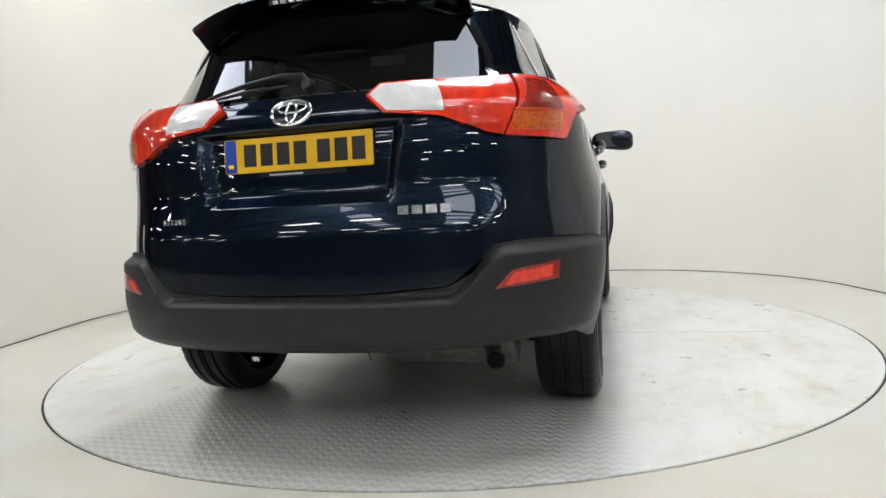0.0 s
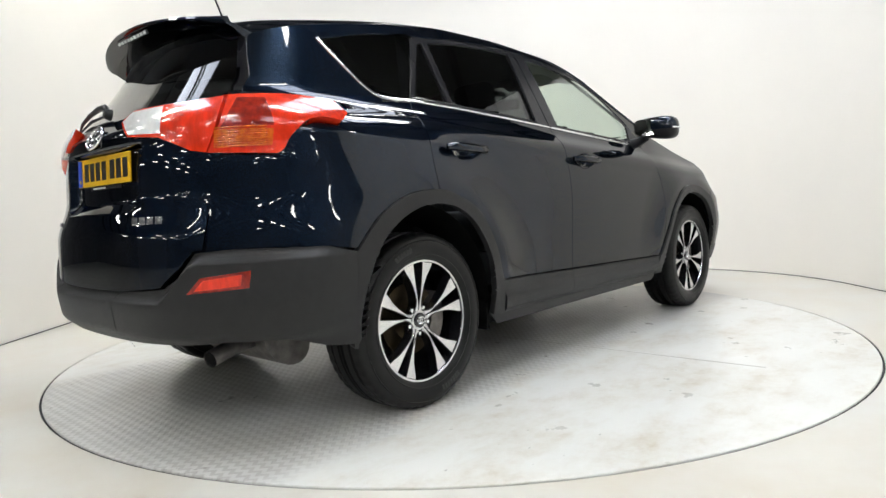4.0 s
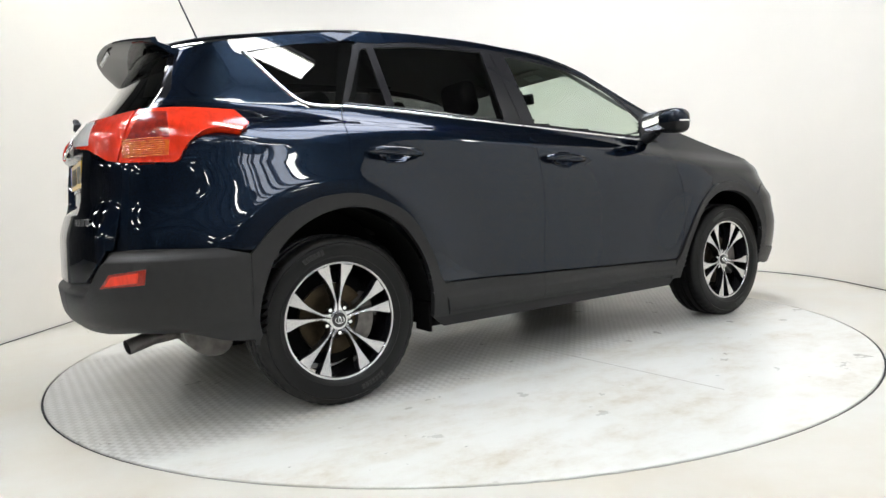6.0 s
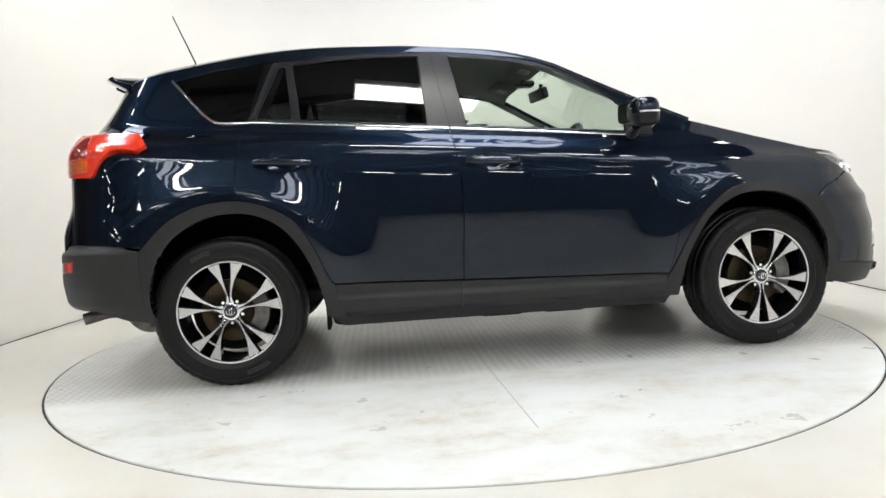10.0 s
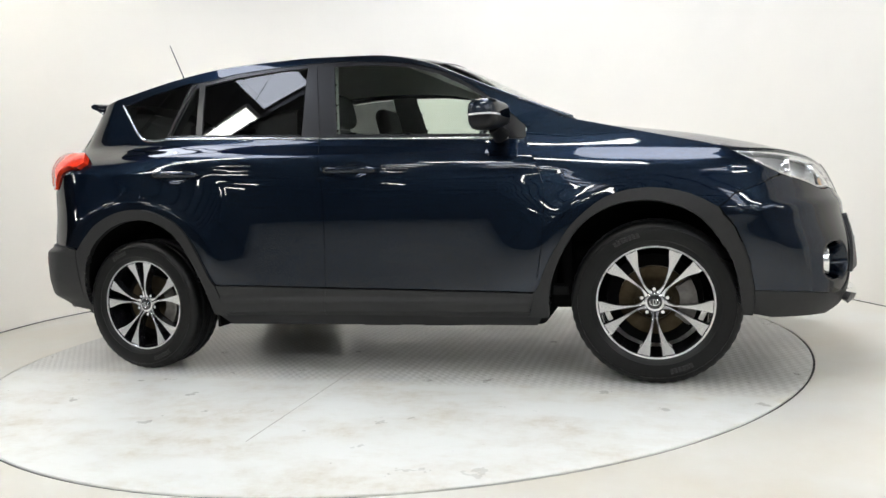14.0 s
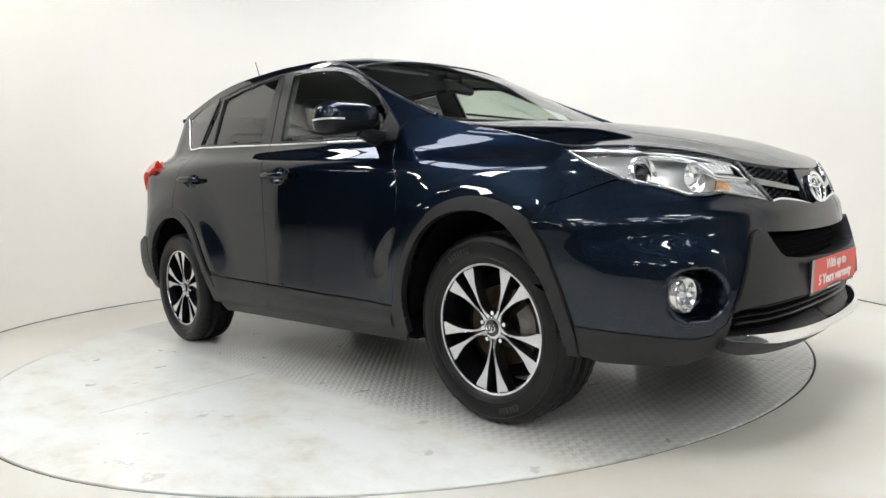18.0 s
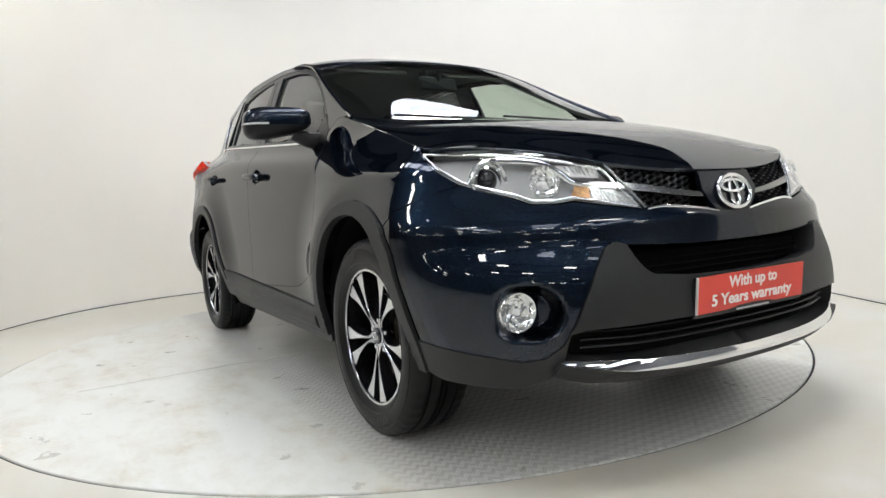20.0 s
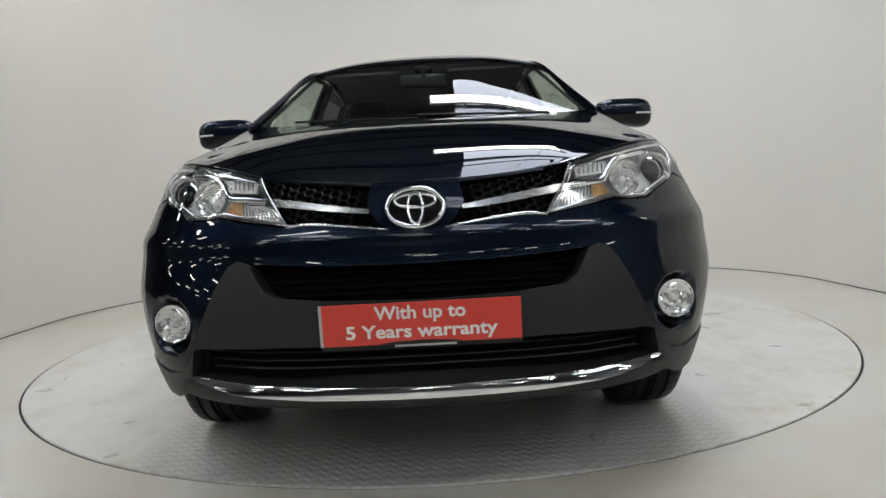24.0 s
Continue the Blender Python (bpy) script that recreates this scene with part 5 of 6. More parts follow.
# a web behind the joint of the bumper and the arch
panel("bumper_return", X((1.655, 0.60), (1.655, 0.31), (1.80, 0.31), (1.80, 0.60)), body, CLAD, car, disp=-0.004, cell=0.03, gap=0, thick=0)

# headlamps
heads = [new("headlamp") for _ in range(2)]
for q in heads:
    q.parent = car
    tagged(q, "clear headlamp with projector and amber indicator")
panel("headlamp_housing", HEAD, body, mat("lamp_housing_grey", (0.78, 0.78, 0.78), 0.20, 0.35, coat=0.5), heads, disp=-0.045, cell=0.02, gap=0, thick=0)
lens = panel("headlamp_lens", HEAD, body, LENS, heads, disp=0.003, cell=0.02, gap=0.001, thick=0.0, label="clear headlamp lens")
for o in lens:
    o.visible_shadow = False
rim = panel("headlamp_wall", HEAD, body, SATIN, heads, disp=-0.001, cell=0.02, gap=0.001, thick=0.044)
for o in rim:
    me = o.data
    b = bmesh.new()
    b.from_mesh(me)
    k = len([1 for f in b.faces])
    n_edge = len(dense(HEAD)) * 3
    bmesh.ops.delete(b, geom=list(b.faces)[:k - n_edge], context="FACES")
    b.to_mesh(me)
    b.free()


def both_sides(name, make, material, parents, label="", smooth=True, angle=40):
    for k in (0, 1):
        bm = make()
        if k:
            bmesh.ops.transform(bm, matrix=Matrix.Diagonal((1, -1, 1, 1)), verts=bm.verts)
        part(name, bm, material, parents[k] if isinstance(parents, (list, tuple)) else parents, label, smooth, angle)


def aim(s, z, d, blend=0.75):
    """A pose on the body that looks ahead more than the panel does."""
    m = spot(s, z, d)
    n = (Vector(m.col[2][:3]) * (1 - blend) + Vector((1, 0, 0)) * blend).normalized()
    return Matrix.Translation(m.translation) @ n.to_track_quat("Z", "Y").to_matrix().to_4x4()


PJ = at_y(0.735, 0.885, 1)
PM = aim(PJ, 0.885, -0.034, 0.72)
both_sides("projector_shroud", lambda: lathe([(0.060, 0.004), (0.059, 0.018), (0.055, 0.021), (0.049, 0.016), (0.043, 0.004), (0.041, -0.01)], 40, m=PM), FACETS, heads, "chrome projector surround")
both_sides("projector_ring", lambda: lathe([(0.042, 0.006), (0.041, 0.012), (0.037, 0.013), (0.035, 0.004)], 40, m=PM), CHROME, heads, "chrome projector ring")
both_sides("projector_lens", lambda: lathe([(0, 0.022), (0.012, 0.020), (0.024, 0.013), (0.034, 0.0), (0.036, -0.01)], 32, m=PM), GLOSS_BLACK, heads, "dark projector lens")
BJ = at_y(0.606, 0.862, 1)
both_sides("beam_bulb", lambda: lathe([(0, 0.004), (0.010, 0.002), (0.014, -0.008), (0.014, -0.024)], 16, m=aim(BJ, 0.860, -0.022)), LAMP_WHITE, heads)
HL_TOP = F((0.535, 0.879), (0.455, 0.871), (0.450, 0.901), (0.557, 0.913))
panel("day_lamp", HL_TOP, body, LAMP_WHITE, heads, disp=-0.014, cell=0.02, gap=0, thick=0.015, label="clear day lamp strip")
for k in range(6):
    q = 0.466 + 0.0145 * k
    strip("day_lamp_rib", F((q - 0.004, 0.876 + 0.0012 * k), (q, 0.899 + 0.0016 * k)), body, 0.004, 0.004, REFLECTOR, heads, disp=-0.013)
RIDGE = F((0.690, 0.936), (0.640, 0.930), (0.592, 0.917), (0.560, 0.892), (0.530, 0.857), (0.470, 0.850), (0.408, 0.842))
strip("reflector_bar", spline(RIDGE, 5), body, 0.020, 0.014, REFLECTOR, heads, disp=-0.016, label="chrome reflector bar")
RIM_LINE = inset(HEAD if area2(HEAD) > 0 else HEAD[::-1], 0.010)
strip("headlamp_bezel", dense(RIM_LINE) + RIM_LINE[:1], body, 0.011, 0.006, REFLECTOR, heads, disp=-0.010, label="chrome headlamp bezel")
HL_AMB = F((0.556, 0.812), (0.532, 0.846), (0.494, 0.841), (0.504, 0.801))
panel("indicator_lens", HL_AMB, body, AMBER_CLEAR, heads, disp=-0.016, cell=0.02, gap=0, thick=0.01, label="amber indicator lens")
HL_IN = F((0.366, 0.780), (0.404, 0.830), (0.488, 0.839), (0.498, 0.803))
panel("side_lamp", HL_IN, body, LAMP_WHITE, heads, disp=-0.016, cell=0.02, gap=0, thick=0.01, label="clear side lamp")
for k in range(11):
    q = 0.378 + 0.0105 * k
    strip("side_lamp_rib", F((q + 0.004, 0.786 + 0.0022 * k), (q + 0.012, 0.804 + 0.0045 * k)), body, 0.004, 0.004, REFLECTOR, heads, disp=-0.015)

# fog lamps
fogs = [new("fog_lamp") for _ in range(2)]
for q in fogs:
    q.parent = car
    tagged(q, "round clear fog lamp in a bright ring")
MF = Matrix.Translation((FOG_X + 0.008, -0.730, 0.500)) @ Vector((1, -0.15, 0)).to_track_quat("Z", "Y").to_matrix().to_4x4() @ Matrix.Scale(0.97, 4)
both_sides("fog_bezel", lambda: lathe([(0.060, -0.02), (0.059, 0.012), (0.057, 0.017), (0.054, 0.016), (0.052, 0.0)], 36, m=MF), FACETS, fogs, "bright fog lamp ring")


def faceted(m, radius, depth, rings, seg, seed):
    """A reflector bowl of small tilted facets."""
    rnd = random.Random(seed)
    bm = bmesh.new()
    grid = []
    for i in range(rings + 1):
        r = radius * i / rings
        grid.append([bm.verts.new(m @ Vector((r * math.cos(2 * math.pi * (k + 0.5 * (i % 2)) / seg), r * math.sin(2 * math.pi * (k + 0.5 * (i % 2)) / seg),
                                              depth * ((i / rings) ** 2 - 1) + rnd.uniform(-0.0042, 0.0042)))) for k in range(seg if i else 1)])
    for k in range(seg):
        bm.faces.new((grid[0][0], grid[1][k], grid[1][(k + 1) % seg]))
    for a, b in zip(grid[1:], grid[2:]):
        for k in range(seg):
            bm.faces.new((a[k], b[k], b[(k + 1) % seg], a[(k + 1) % seg]))
    return bm


both_sides("fog_bowl", lambda: faceted(MF @ pose(0, 0, 0.012), 0.055, 0.014, 6, 16, 3), FACETS, fogs, smooth=False)
both_sides("beam_reflector", lambda: faceted(aim(BJ, 0.862, -0.010, 0.65), 0.050, 0.034, 7, 18, 5), FACETS, heads, smooth=False)
both_sides("fog_shield", lambda: lathe([(0, 0.014), (0.008, 0.012), (0.010, -0.002)], 18, m=MF), FROSTED, fogs)
both_sides("fog_lens", lambda: lathe([(0, 0.022), (0.03, 0.020), (0.053, 0.014)], 30, m=MF), LENS, fogs)

# card over the front number plate
M_SIGN = Matrix(((0, 0, 1, 2.229), (1, 0, 0, 0), (0, 1, 0, 0.509), (0, 0, 0, 1))) @ pose(0, 0, 0, 4)
part("plate_holder", prism(round_off([(-0.262, -0.066), (0.262, -0.066), (0.262, 0.052), (-0.262, 0.052)], 0.006), 0.008, M_SIGN @ pose(0, 0, -0.009)), FRAME_BLACK, car)
part("plate_holder_bar", prism([(-0.07, -0.0635), (0.09, -0.0635), (0.09, -0.058), (-0.07, -0.058)], 0.0008, M_SIGN @ pose(0, 0, -0.001)), STICKER, car)
part("warranty_sign", prism(round_off([(-0.26, -0.0545), (0.26, -0.0545), (0.26, 0.0545), (-0.26, 0.0545)], 0.004), 0.004, M_SIGN), SIGN_RED, car, "red warranty card with white lettering")
part("sign_edge", prism([(-0.262, -0.0545), (-0.2545, -0.0545), (-0.2545, 0.0545), (-0.262, 0.0545)], 0.0046, M_SIGN), STICKER, car)


def lettering(name, text, size, x, y, m, material, parent, width=None):
    cu = bpy.data.curves.new(name, "FONT")
    cu.body, cu.size, cu.align_x, cu.align_y, cu.extrude, cu.offset = text, size, "CENTER", "CENTER", 0.0006, 0.0011
    ob = bpy.data.objects.new(name, cu)
    scene.collection.objects.link(ob)
    me = bpy.data.meshes.new_from_object(ob.evaluated_get(bpy.context.evaluated_depsgraph_get()))
    bpy.data.objects.remove(ob)
    k = 1.0
    if width:
        xs = [v.co.x for v in me.vertices]
        k = width / (max(xs) - min(xs))
    me.transform(m @ Matrix.Translation((x, y, 0.0048)) @ Matrix.Diagonal((k, 1, 1, 1)))
    me.materials.clear()
    me.materials.append(material)
    o = new(name, me)
    o.parent = parent
    return o


lettering("sign_lettering", "With up to", 0.048, 0.0, 0.027, M_SIGN, SIGN_WHITE, car, 0.236)
lettering("sign_lettering", "5 Years warranty", 0.048, 0.0, -0.022, M_SIGN, SIGN_WHITE, car, 0.392)


# ---- wheels, mirrors, handles and small outside parts ----
def tyre():
    """A road tyre with grooves round the tread and cut shoulders; its axis is z, outwards up."""
    bm = bmesh.new()
    seg = 144
    half = [(0.2435, 0.098), (0.250, 0.106), (0.260, 0.112), (0.264, 0.1135), (0.2665, 0.1160), (0.269, 0.1145), (0.288, 0.1185), (0.310, 0.1170), (0.3185, 0.1145), (0.3205, 0.1170), (0.3225, 0.1135), (0.328, 0.1120), (0.342, 0.103), (0.3495, 0.092), (0.3520, 0.080),
            (0.3530, 0.060), (0.3450, 0.057), (0.3450, 0.049), (0.3540, 0.046), (0.3545, 0.016), (0.3455, 0.013), (0.3455, 0.004), (0.3545, 0.0015)]
    prof = half + [(r, -h) for r, h in reversed(half)]
    rings = []
    for r, h in prof:
        ring = []
        for k in range(seg):
            a = 2 * math.pi * (k + (0.5 if abs(h) < 0.03 else 0)) / seg
            rr = r
            if r > 0.335 and abs(h) > 0.058 and k % 3 == 0:
                rr -= 0.003
            ring.append(bm.verts.new((rr * math.cos(a), rr * math.sin(a), h)))
        rings.append(ring)
    for a, b in zip(rings, rings[1:]):
        for k in range(seg):
            bm.faces.new((a[k], a[(k + 1) % seg], b[(k + 1) % seg], b[k]))
    return bm


def spoke(side):
    """One blade of a pair, in the plane of the wheel, beside the pair's own line at angle 0."""
    inner = [(0.034, 0.0006), (0.064, 0.0010), (0.10, 0.0072), (0.155, 0.0170), (0.20, 0.0222), (0.2345, 0.0255)]
    outer = [(0.2215, 0.0815), (0.206, 0.0735), (0.192, 0.0635), (0.176, 0.0515), (0.158, 0.0410), (0.135, 0.0300), (0.110, 0.0212), (0.085, 0.0150), (0.066, 0.0128), (0.052, 0.0160), (0.040, 0.0250)]
    poly = [(u, v * side) for u, v in inner + outer]
    return poly if side > 0 else poly[::-1]


def wheel(at, turn, spin):
    w = new("wheel")
    w.parent = car
    w.matrix_local = pose(*at, 0, 0, turn) @ pose(0, 0, 0, 90, 0, 0)
    part("tyre", tyre(), RUBBER, w, "black road tyre", smooth=True, angle=28)
    bm = lathe([(0.2335, -0.10), (0.2375, 0.0), (0.2350, 0.080), (0.2350, 0.094), (0.2405, 0.0985), (0.2460, 0.098), (0.2480, 0.094), (0.2485, 0.085), (0.2435, 0.0), (0.2435, -0.105)], 96)
    part("rim", bm, RIM_BLACK, w, "black rim barrel", smooth=True)
    part("rim_lip", lathe([(0.2345, 0.0945), (0.2360, 0.0990), (0.2435, 0.0990), (0.2455, 0.0960)], 96), ALLOY, w, "machined rim lip", smooth=True)
    for k in range(5):
        for side in (1, -1):
            m = pose(0, 0, 0, 0, 0, spin + 72 * k)
            bm = prism(spoke(side), 0.046, m @ pose(0, 0, 0.038), bevel=0.002)
            for v in bm.verts:
                r = math.hypot(v.co.x, v.co.y)
                v.co.z += -0.006 + 0.012 * (r / 0.2225) ** 1.5 - 0.014 * max(0, 1 - r / 0.09)
            part("spoke", bm, RIM_BLACK, w, smooth=True, angle=30)
            small = inset(spoke(side) if area2(spoke(side)) > 0 else spoke(side)[::-1], 0.0022)
            bm = prism(small, 0.0012, m @ pose(0, 0, 0.0838))
            for v in bm.verts:
                r = math.hypot(v.co.x, v.co.y)
                v.co.z += -0.006 + 0.012 * (r / 0.2225) ** 1.5 - 0.014 * max(0, 1 - r / 0.09)
            part("spoke_face", bm, ALLOY, w, "machined alloy spoke face")
    part("hub", lathe([(0.046, 0.030), (0.045, 0.060), (0.041, 0.0715), (0.036, 0.0735), (0.030, 0.074)], 40), ALLOY, w, "machined hub", smooth=True)
    part("hub_cap", lathe([(0.0305, 0.070), (0.0305, 0.078), (0.027, 0.081), (0, 0.082)], 32), GLOSS_BLACK, w, "black hub cap", smooth=True)
    bm = bmesh.new()
    for rx, ry in ((0.020, 0.014), (0.006, 0.012)):
        loop = [Vector((u, v, 0.0825)) for u, v in oval(rx, ry, 24)]
        tube(loop + [loop[0]], 0.0022, 6, bm, caps=False)
    part("cap_emblem", bm, CHROME, w, smooth=True)
    for k in range(5):
        a = radians(spin + 36 + 72 * k)
        m = Matrix.Translation((0.055 * math.cos(a), 0.055 * math.sin(a), 0.0))
        part("nut_well", lathe([(0.0155, 0.064), (0.0150, 0.0645), (0.0130, 0.050)], 18, m=m), RIM_BLACK, w, smooth=True)
        part("wheel_nut", lathe([(0.0105, 0.045), (0.0105, 0.066), (0.008, 0.070), (0, 0.070)], 6, m=m), CHROME, w, "chrome wheel nut")
    part("brake_disc", lathe([(0.0, -0.002), (0.085, -0.002), (0.085, 0.012), (0.088, 0.014), (0.150, 0.014), (0.150, -0.01)], 56), STEEL, w, "rust-tinted brake disc", smooth=True)
    bm = prism([(r * math.cos(radians(a)), r * math.sin(radians(a))) for r, a in [(0.175, -38 + 6.5 * k) for k in range(12)] + [(0.105, 33 - 6.5 * k) for k in range(12)]], 0.070, pose(0, 0, -0.03), bevel=0.006)
    part("brake_caliper", bm, EXHAUST, w, "dull silver brake caliper", smooth=True)
    part("hub_back", lathe([(0, -0.02), (0.20, -0.02), (0.21, -0.09)], 40), VOID, w)
    # moulded marks on the sidewall
    for g0, n in ((12, 6), (192, 7)):
        for k in range(n):
            bm = slab(0.285, 0.306, -0.006, 0.006, 0.1165, 0.1205, 0.001, m=pose(0, 0, 0, 0, 0, spin + g0 + 3.2 * k))
            part("sidewall_mark", bm, SIDEWALL_PRINT, w, "raised plain bar on the sidewall")
    return w


wheel((AXLE, -0.778, 0.349), 0, -90)
wheel((-AXLE, -0.778, 0.349), 0, 92)
wheel((AXLE, 0.778, 0.349), 180, -60)
wheel((-AXLE, 0.778, 0.349), 180, 40)


def arch_liner(x):
    for side in (-1, 1):
        bm = bmesh.new()
        rows = []
        for k in range(25):
            a = radians(180 * k / 24)
            r = 0.452
            rows.append([bm.verts.new((x + r * math.cos(a), side * yy, 0.365 + r * math.sin(a) * 1.0)) for yy in (0.55, 0.852)])
        for a, b in zip(rows, rows[1:]):
            bm.faces.new((a[0], a[1], b[1], b[0]))
        bm.faces.new([r[0] for r in rows])
        part("wheel_arch_liner", bm, VOID, car, smooth=True)


arch_liner(AXLE)
arch_liner(-AXLE)

# floor pan and what shows below the sills
part("floor_pan", slab(-0.86, 0.86, -0.80, 0.80, 0.235, 0.36, 0.03), VOID, car)
part("front_pan", slab(0.8, 2.0, -0.58, 0.58, 0.275, 0.60, 0.04), VOID, car)
part("rear_pan", slab(-2.10, -0.8, -0.56, 0.56, 0.385, 0.55, 0.04), VOID, car)
part("engine_block", slab(0.95, 2.05, -0.50, 0.50, 0.5, 0.86, 0.04), VOID, car)
for x in (-AXLE, AXLE):
    part("axle", tube([(x, -0.66, 0.33), (x, 0.66, 0.33)], 0.035, 10), VOID, car)
    for sy in (-1, 1):
        part("suspension_arm", tube([(x + 0.12, sy * 0.35, 0.26), (x, sy * 0.62, 0.24)], 0.025, 8), VOID, car)
for x, y0, z0 in ((0.33, -0.70, 0.262), (0.0, -0.70, 0.262)):
    part("jacking_rib", slab(x - 0.10, x + 0.10, y0 - 0.006, y0 + 0.006, z0 - 0.05, z0 + 0.03, 0.004), VOID, car)
part("front_mud_flap", slab(1.62, 1.635, -0.84, -0.71, 0.225, 0.33, 0.004), VOID, car)
part("rear_mud_flap", slab(-0.885, -0.868, -0.84, -0.72, 0.225, 0.36, 0.004), VOID, car)
part("front_mud_flap", slab(1.62, 1.635, 0.71, 0.84, 0.225, 0.33, 0.004), VOID, car)
part("rear_mud_flap", slab(-0.885, -0.868, 0.72, 0.84, 0.225, 0.36, 0.004), VOID, car)

# door handles
for parents, hx, hz in ((doors_r, -1.038, 1.030), (doors_f, -0.043, 0.995)):
    def handle():
        pts = []
        for k in range(15):
            u = -0.128 + 0.256 * k / 14
            p = shaped(body, np.array([[hx + u, hz - 0.05 * u]]), 0.004 + 0.034 * math.sqrt(max(0, 1 - (u / 0.133) ** 4)))[0]
            pts.append(p)
        rad = [0.010 + 0.009 * math.sqrt(max(0, 1 - abs((k - 7) / 7.3) ** 3)) for k in range(15)]
        return tube(pts, rad, 12)
    both_sides("door_handle", handle, PAINT, parents, "dark blue door handle", angle=70)

    def lock():
        return lathe([(0, 0.004), (0.006, 0.004), (0.008, 0)], 16, m=spot(hx - 0.112, hz + 0.004, 0.032))
    both_sides("door_lock", lock, CHROME, parents)

# mirrors
def mirror_shell(cut, grow=0.0):
    bm = bmesh.new()
    bmesh.ops.create_uvsphere(bm, u_segments=32, v_segments=20, radius=1)
    for v in bm.verts:
        x, y, z = v.co
        p = lambda q, n: math.copysign(abs(q) ** n, q)
        x, y, z = p(x, 0.66), p(y, 0.58), p(z, 0.62)
        wide = 1 - 0.22 * max(0, y) ** 2
        v.co = (0.668 + (0.066 + grow) * x - 0.012 * y + (0.014 * max(0, -y)), -0.962 + (0.138 + grow) * (-y), 1.190 + (0.076 + grow) * z * (1 - 0.16 * (1 - y)) - 0.010 * y)
    if cut:
        lo, hi = cut
        bmesh.ops.bisect_plane(bm, geom=bm.verts[:] + bm.edges[:] + bm.faces[:], plane_co=(0, 0, lo), plane_no=(0, 0, 1), clear_inner=True)
        bmesh.ops.bisect_plane(bm, geom=bm.verts[:] + bm.edges[:] + bm.faces[:], plane_co=(0, 0, hi), plane_no=(0, 0, 1), clear_outer=True)
    return bm


mirrors = [new("door_mirror") for _ in range(2)]
for q in mirrors:
    q.parent = car
    tagged(q, "dark blue door mirror with a clear indicator strip")
both_sides("mirror_cap", lambda: mirror_shell((1.178, 1.4), 0.001), PAINT, mirrors, angle=80)
both_sides("mirror_base", lambda: mirror_shell((1.0, 1.176)), BLACK, mirrors, "black mirror underside", angle=80)


def indicator():
    bm = mirror_shell((1.176, 1.184), 0.003)
    bmesh.ops.bisect_plane(bm, geom=bm.verts[:] + bm.edges[:] + bm.faces[:], plane_co=(0.680, -1.045, 0), plane_no=(1, -1.6, 0), clear_inner=True)
    return bm


both_sides("mirror_indicator", indicator, LAMP_WHITE, mirrors, "clear indicator strip", angle=80)


def mirror_face():
    bm = bmesh.new()
    bm.faces.new([bm.verts.new((0.603 - 0.008 * u, -0.962 + 0.108 * u, 1.192 + 0.058 * v)) for u, v in round_off([(-1, -0.9), (1, -0.8), (1, 0.9), (-1, 0.8)], 0.5, 6)])
    return bm


both_sides("mirror_glass", mirror_face, mat("mirror_silver", (0.9, 0.9, 0.9), 0.02, 1.0), mirrors, "mirror glass", smooth=False)
both_sides("mirror_foot", lambda: tube([(0.690, -0.770, 1.105), (0.685, -0.835, 1.115), (0.675, -0.895, 1.140)], [0.045, 0.036, 0.030], 12, flat=0.7), BLACK, mirrors, "black mirror foot")
panel("mirror_sail", [(0.655, 1.104), (0.800, 1.093), (0.795, 1.150), (0.700, 1.232)], body, BLACK, doors_f, disp=0.002, cell=0.05, label="black mirror sail")

# aerial
part("aerial_base", tube([(-1.57, 0, float(roof(-1.57, 0.0)[2]) - 0.01), (-1.60, 0, float(roof(-1.60, 0.0)[2]) + 0.018)], [0.022, 0.011], 12), BLACK, car, smooth=True)
part("aerial", tube([(-1.595, 0, 1.655), (-1.72, 0, 1.965)], [0.0045, 0.0028], 8), BLACK, car, "thin black roof aerial")

# front wipers and the cowl
both_sides("cowl", lambda: prism([(0.86, 0.70), (1.02, 0.0), (1.19, 0.0), (1.00, 0.70)], 0.004, Matrix.Translation((0, 0, 1.135)) @ Matrix.Diagonal((1, -1, 1, 1))), BLACK, car, "black cowl panel", smooth=False)
for y0, y1 in ((0.55, -0.02), (-0.02, -0.56)):
    pts = []
    for k in range(9):
        y = y0 + (y1 - y0) * k / 8
        z = 1.160 + 0.018 * k / 8
        pts.append((float(SCREEN(z) - screen_sag(y, z)) + 0.012, y, z + 0.010))
    part("wiper_arm", tube(pts, 0.005, 8), BLACK, car, "black windscreen wiper")


# ---- inside of the car ----
def cushion(name, x0, x1, y0, y1, z0, z1, lean, at, r=0.05, material=None, parent=None):
    bm = slab(x0, x1, y0, y1, z0, z1, r, 4, m=Matrix.Translation(at) @ pose(0, 0, 0, 0, lean, 0))
    return part(name, bm, material or SEAT, parent, smooth=True, angle=60)


for y in (-0.37, 0.37):
    s = new("front_seat")
    s.parent = car
    cushion("seat_base", -0.27, 0.26, -0.25, 0.25, -0.09, 0.09, -8, (0.16, y, 0.62), parent=s)
    cushion("seat_back", -0.07, 0.07, -0.25, 0.25, 0.0, 0.60, -18, (-0.10, y, 0.66), parent=s)
    cushion("headrest", -0.05, 0.05, -0.13, 0.13, 0.0, 0.19, -12, (-0.30, y, 1.265), parent=s)
    for d in (-0.05, 0.05):
        part("headrest_post", tube([(-0.275, y + d, 1.19), (-0.30, y + d, 1.30)], 0.006, 8), SATIN, s)
bench = new("rear_seat")
bench.parent = car
cushion("bench_base", -0.24, 0.24, -0.62, 0.62, -0.09, 0.09, -6, (-0.72, 0, 0.64), parent=bench)
cushion("bench_back", -0.07, 0.07, -0.62, 0.62, 0.0, 0.56, -22, (-0.95, 0, 0.68), parent=bench)
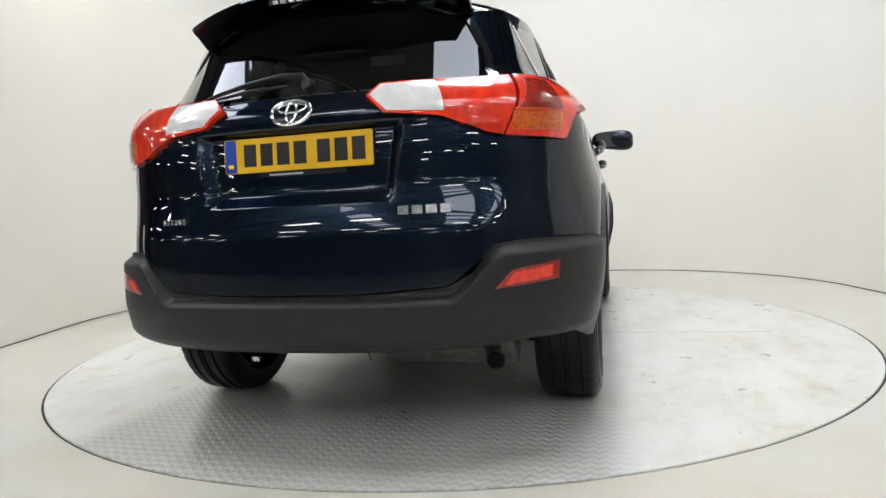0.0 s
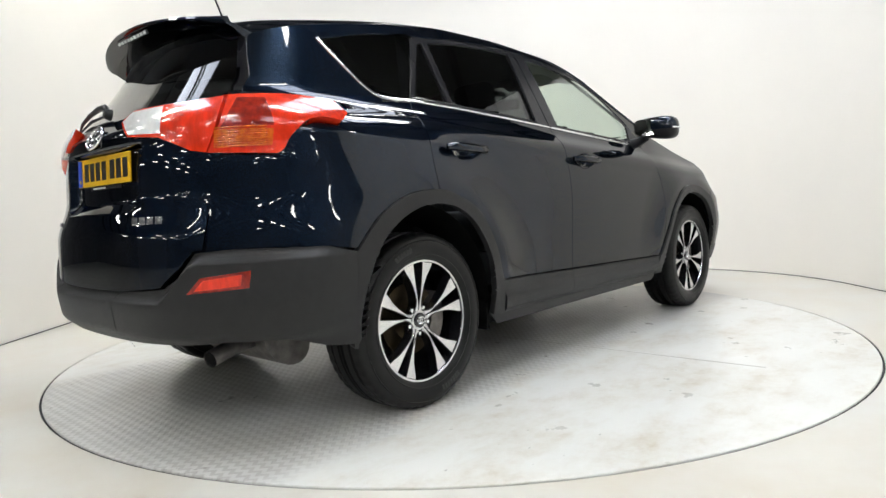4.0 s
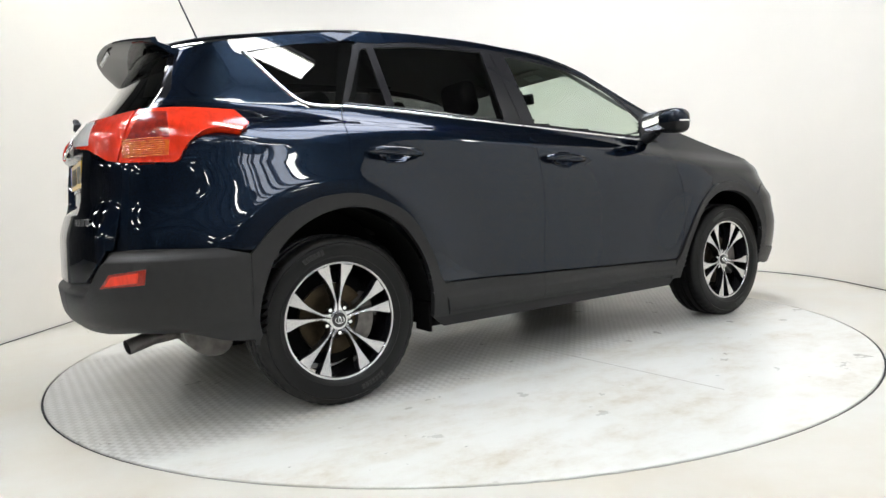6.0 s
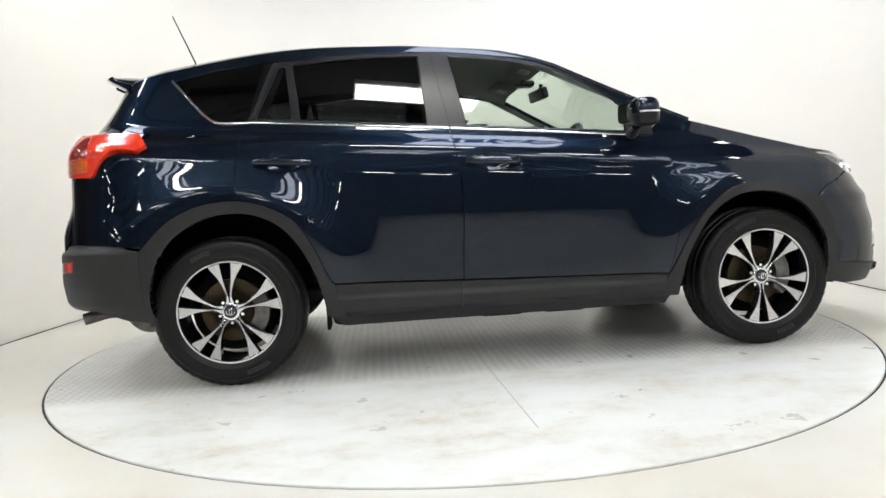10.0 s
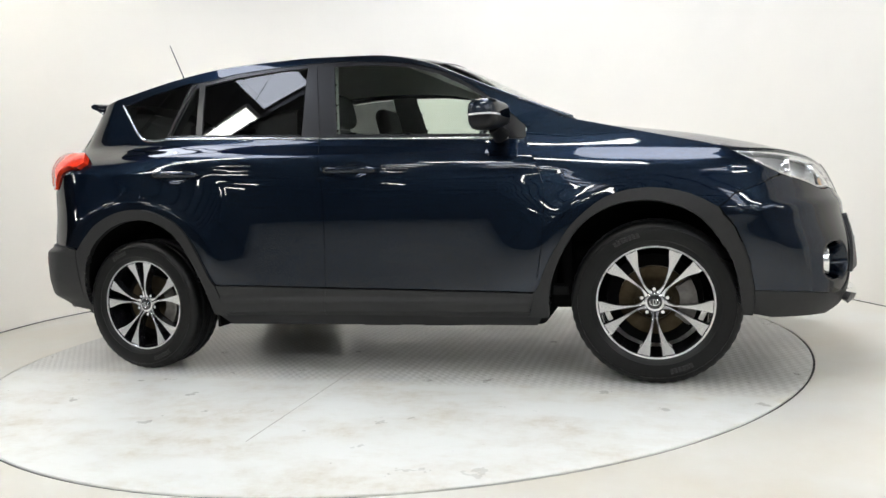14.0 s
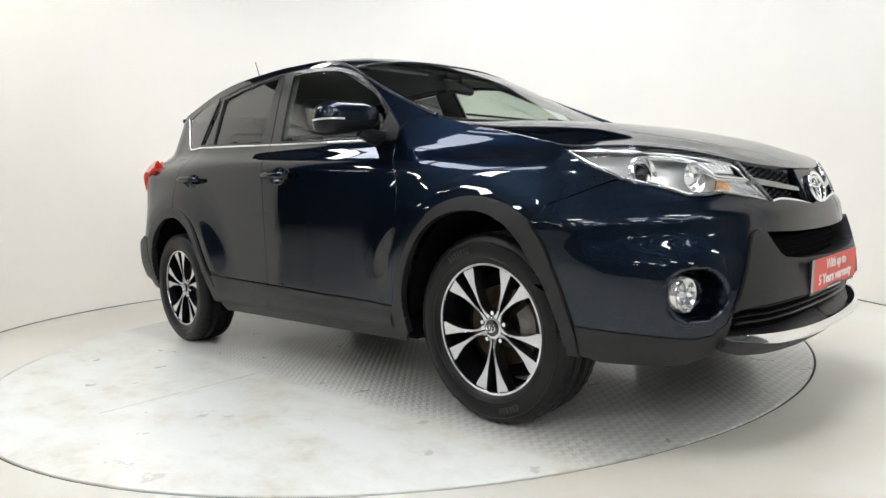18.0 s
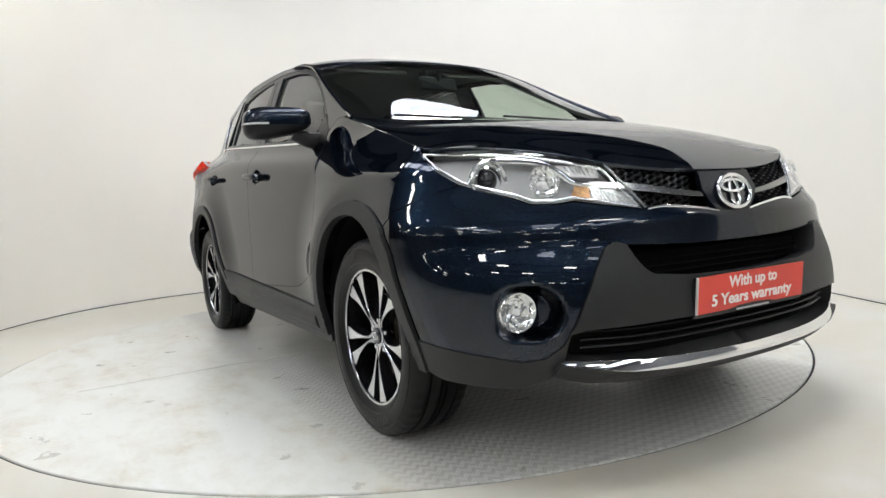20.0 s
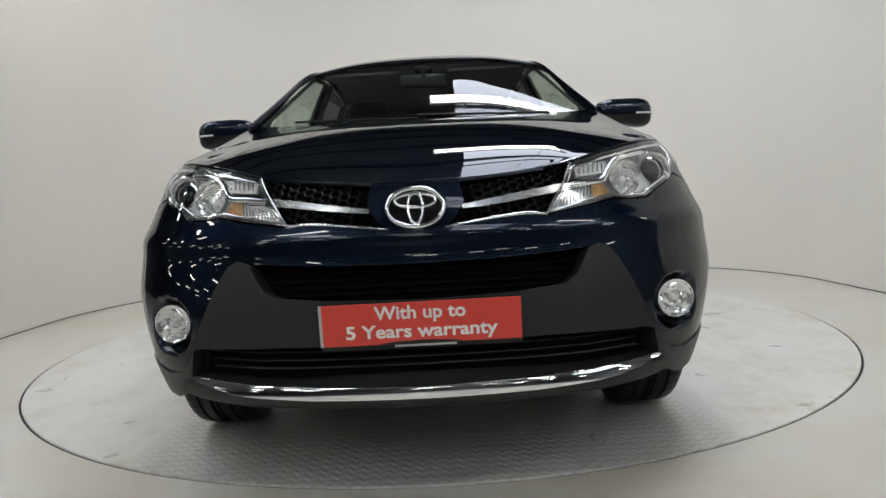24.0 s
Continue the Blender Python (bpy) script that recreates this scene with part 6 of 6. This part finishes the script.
for y in (-0.40, 0.0, 0.40):
    cushion("headrest", -0.04, 0.04, -0.13, 0.13, 0.0, 0.15, -15, (-1.16, y, 1.205), parent=bench)
part("parcel_cover", slab(-1.85, -1.20, -0.60, 0.60, 1.02, 1.04, 0.01), CARPET, car, "black load cover")
part("cabin_floor", slab(-1.9, 0.95, -0.70, 0.70, 0.36, 0.40), CARPET, car)
part("bulkhead", slab(0.93, 0.97, -0.70, 0.70, 0.40, 1.08), VOID, car)
part("load_wall", slab(-2.04, -2.0, -0.56, 0.56, 0.5, 1.05), VOID, car)

bm = bmesh.new()
rows = []
for k in range(17):
    y = -0.69 + 1.38 * k / 16
    h = 1.085 + 0.035 * math.exp(-((y + 0.37) / 0.20) ** 2)
    b = 0.10 * (y / 0.69) ** 2
    rows.append([bm.verts.new((x - b, y, z)) for x, z in ((1.12, 1.06), (0.95, h - 0.005), (0.78, h), (0.66, h - 0.03), (0.60, 1.0), (0.60, 0.80), (0.72, 0.62))])
for a, c in zip(rows, rows[1:]):
    for k in range(len(a) - 1):
        bm.faces.new((a[k], a[k + 1], c[k + 1], c[k]))
dash = part("dashboard", bm, DASH, car, "black moulded dashboard", smooth=True, angle=50)
wheel_m = Matrix.Translation((0.47, -0.37, 1.03)) @ pose(0, 0, 0, 0, -68, 0)
loop = [wheel_m @ Vector((0.185 * math.cos(a), 0.185 * math.sin(a), 0)) for a in (2 * math.pi * k / 40 for k in range(41))]
part("steering_wheel", tube(loop, 0.016, 10, caps=False), BLACK, car, "black steering wheel", smooth=True, angle=80)
for a in (0, 130, 230):
    part("steering_spoke", tube([wheel_m @ Vector((0, 0, 0.01)), wheel_m @ Vector((0.18 * math.cos(radians(a + 180)), 0.18 * math.sin(radians(a + 180)), 0))], 0.016, 8, flat=0.5), DASH, car)
part("steering_boss", lathe([(0, -0.02), (0.05, -0.015), (0.06, 0.0), (0.05, 0.04), (0.04, 0.16)], 20, m=wheel_m), DASH, car, smooth=True)
part("instrument_hood", slab(-0.10, 0.10, -0.17, 0.17, -0.03, 0.03, 0.028, 4, m=Matrix.Translation((0.66, -0.37, 1.125)) @ pose(0, 0, 0, 0, 10, 0)), DASH, car, smooth=True)
part("interior_mirror", slab(-0.018, 0.018, -0.12, 0.12, -0.034, 0.034, 0.012, 3, m=Matrix.Translation((0.42, 0.0, 1.435)) @ pose(0, 0, 0, 0, -12, 8)), BLACK, car, "black interior mirror", smooth=True)
part("mirror_stem", tube([(0.43, 0, 1.45), (0.44, 0, 1.50)], 0.012, 8), BLACK, car)
part("sensor_box", slab(0.30, 0.39, -0.05, 0.05, 1.485, 1.52, 0.012), BLACK, car)


def headlining():
    verts, faces = [], []
    xs = np.linspace(-1.78, 0.33, 18)
    vs = np.linspace(-0.97, 0.97, 15)
    for x in xs:
        for v in vs:
            p = roof(float(x), float(v))
            verts.append((p[0], p[1], p[2] - 0.035))
    n = len(vs)
    for i in range(len(xs) - 1):
        for j in range(n - 1):
            faces.append([i * n + j, i * n + j + 1, (i + 1) * n + j + 1, (i + 1) * n + j])
    link("headlining", verts, faces, HEADLINER, car, label="grey cloth headlining")


headlining()
for y in (-0.33, 0.33):
    part("sun_visor", slab(-0.07, 0.07, -0.20, 0.20, -0.008, 0.008, 0.007, m=Matrix.Translation((0.26, y, 1.525)) @ pose(0, 0, 0, 0, 18, 0)), TRIM_GREY, car, "grey sun visor", smooth=True)
    part("visor_label", slab(-0.03, 0.03, -0.06, 0.06, -0.0105, -0.0085, m=Matrix.Translation((0.26, y, 1.525)) @ pose(0, 0, 0, 0, 18, 0)), STICKER, car)
# pillars and door linings seen through the glass
A_TRIM = [(a_edge(z) - 0.014, z) for z in np.linspace(1.14, 1.53, 14)]
A_BACK = [(x - 0.070, z) for x, z in A_TRIM[::-1]]
panel("pillar_trim", A_TRIM + A_BACK, body, TRIM_GREY, car, disp=-0.030, cell=0.06, gap=0, thick=0.0)
panel("pillar_trim", [(-0.36, 1.16), (-0.14, 1.15), (-0.205, 1.57), (-0.365, 1.575)], body, TRIM_GREY, car, disp=-0.035, cell=0.06, gap=0, thick=0)
panel("pillar_trim", X((-1.24, 1.20), (-1.16, 1.20), (-1.02, 1.56), (-1.13, 1.57)), body, TRIM_GREY, car, disp=-0.035, cell=0.06, gap=0, thick=0)
panel("pillar_trim", X((-1.90, 1.16), (-1.62, 1.16), (-1.50, 1.46), (-1.62, 1.50), (-1.76, 1.46)), body, TRIM_GREY, car, disp=-0.035, cell=0.06, gap=0, thick=0)
panel("door_lining", [(-0.78, 0.45), (0.80, 0.42), (0.80, 1.085), (-1.2, 1.225), (-1.2, 0.93), (-0.98, 0.84), (-0.85, 0.66)], body, DASH, car, disp=-0.05, cell=0.08, gap=0, thick=0)


def motions():
    turn = [(0.0, 75.8), (3.0, 54.95), (6.0, 34.14), (9.0, 13.46), (12.0, -7.35), (15.0, -28.23), (18.0, -49.16), (21.0, -70.11), (24.0, -90.95)]
    walk(car, [(t, pose(0, 0, 0.003, 0, 0, a) @ pose(0.1565, -0.0114, 0)) for t, a in turn])
    walk(turntable, [(t, pose(0, 0, 0, 0, 0, a)) for t, a in turn])


motions()
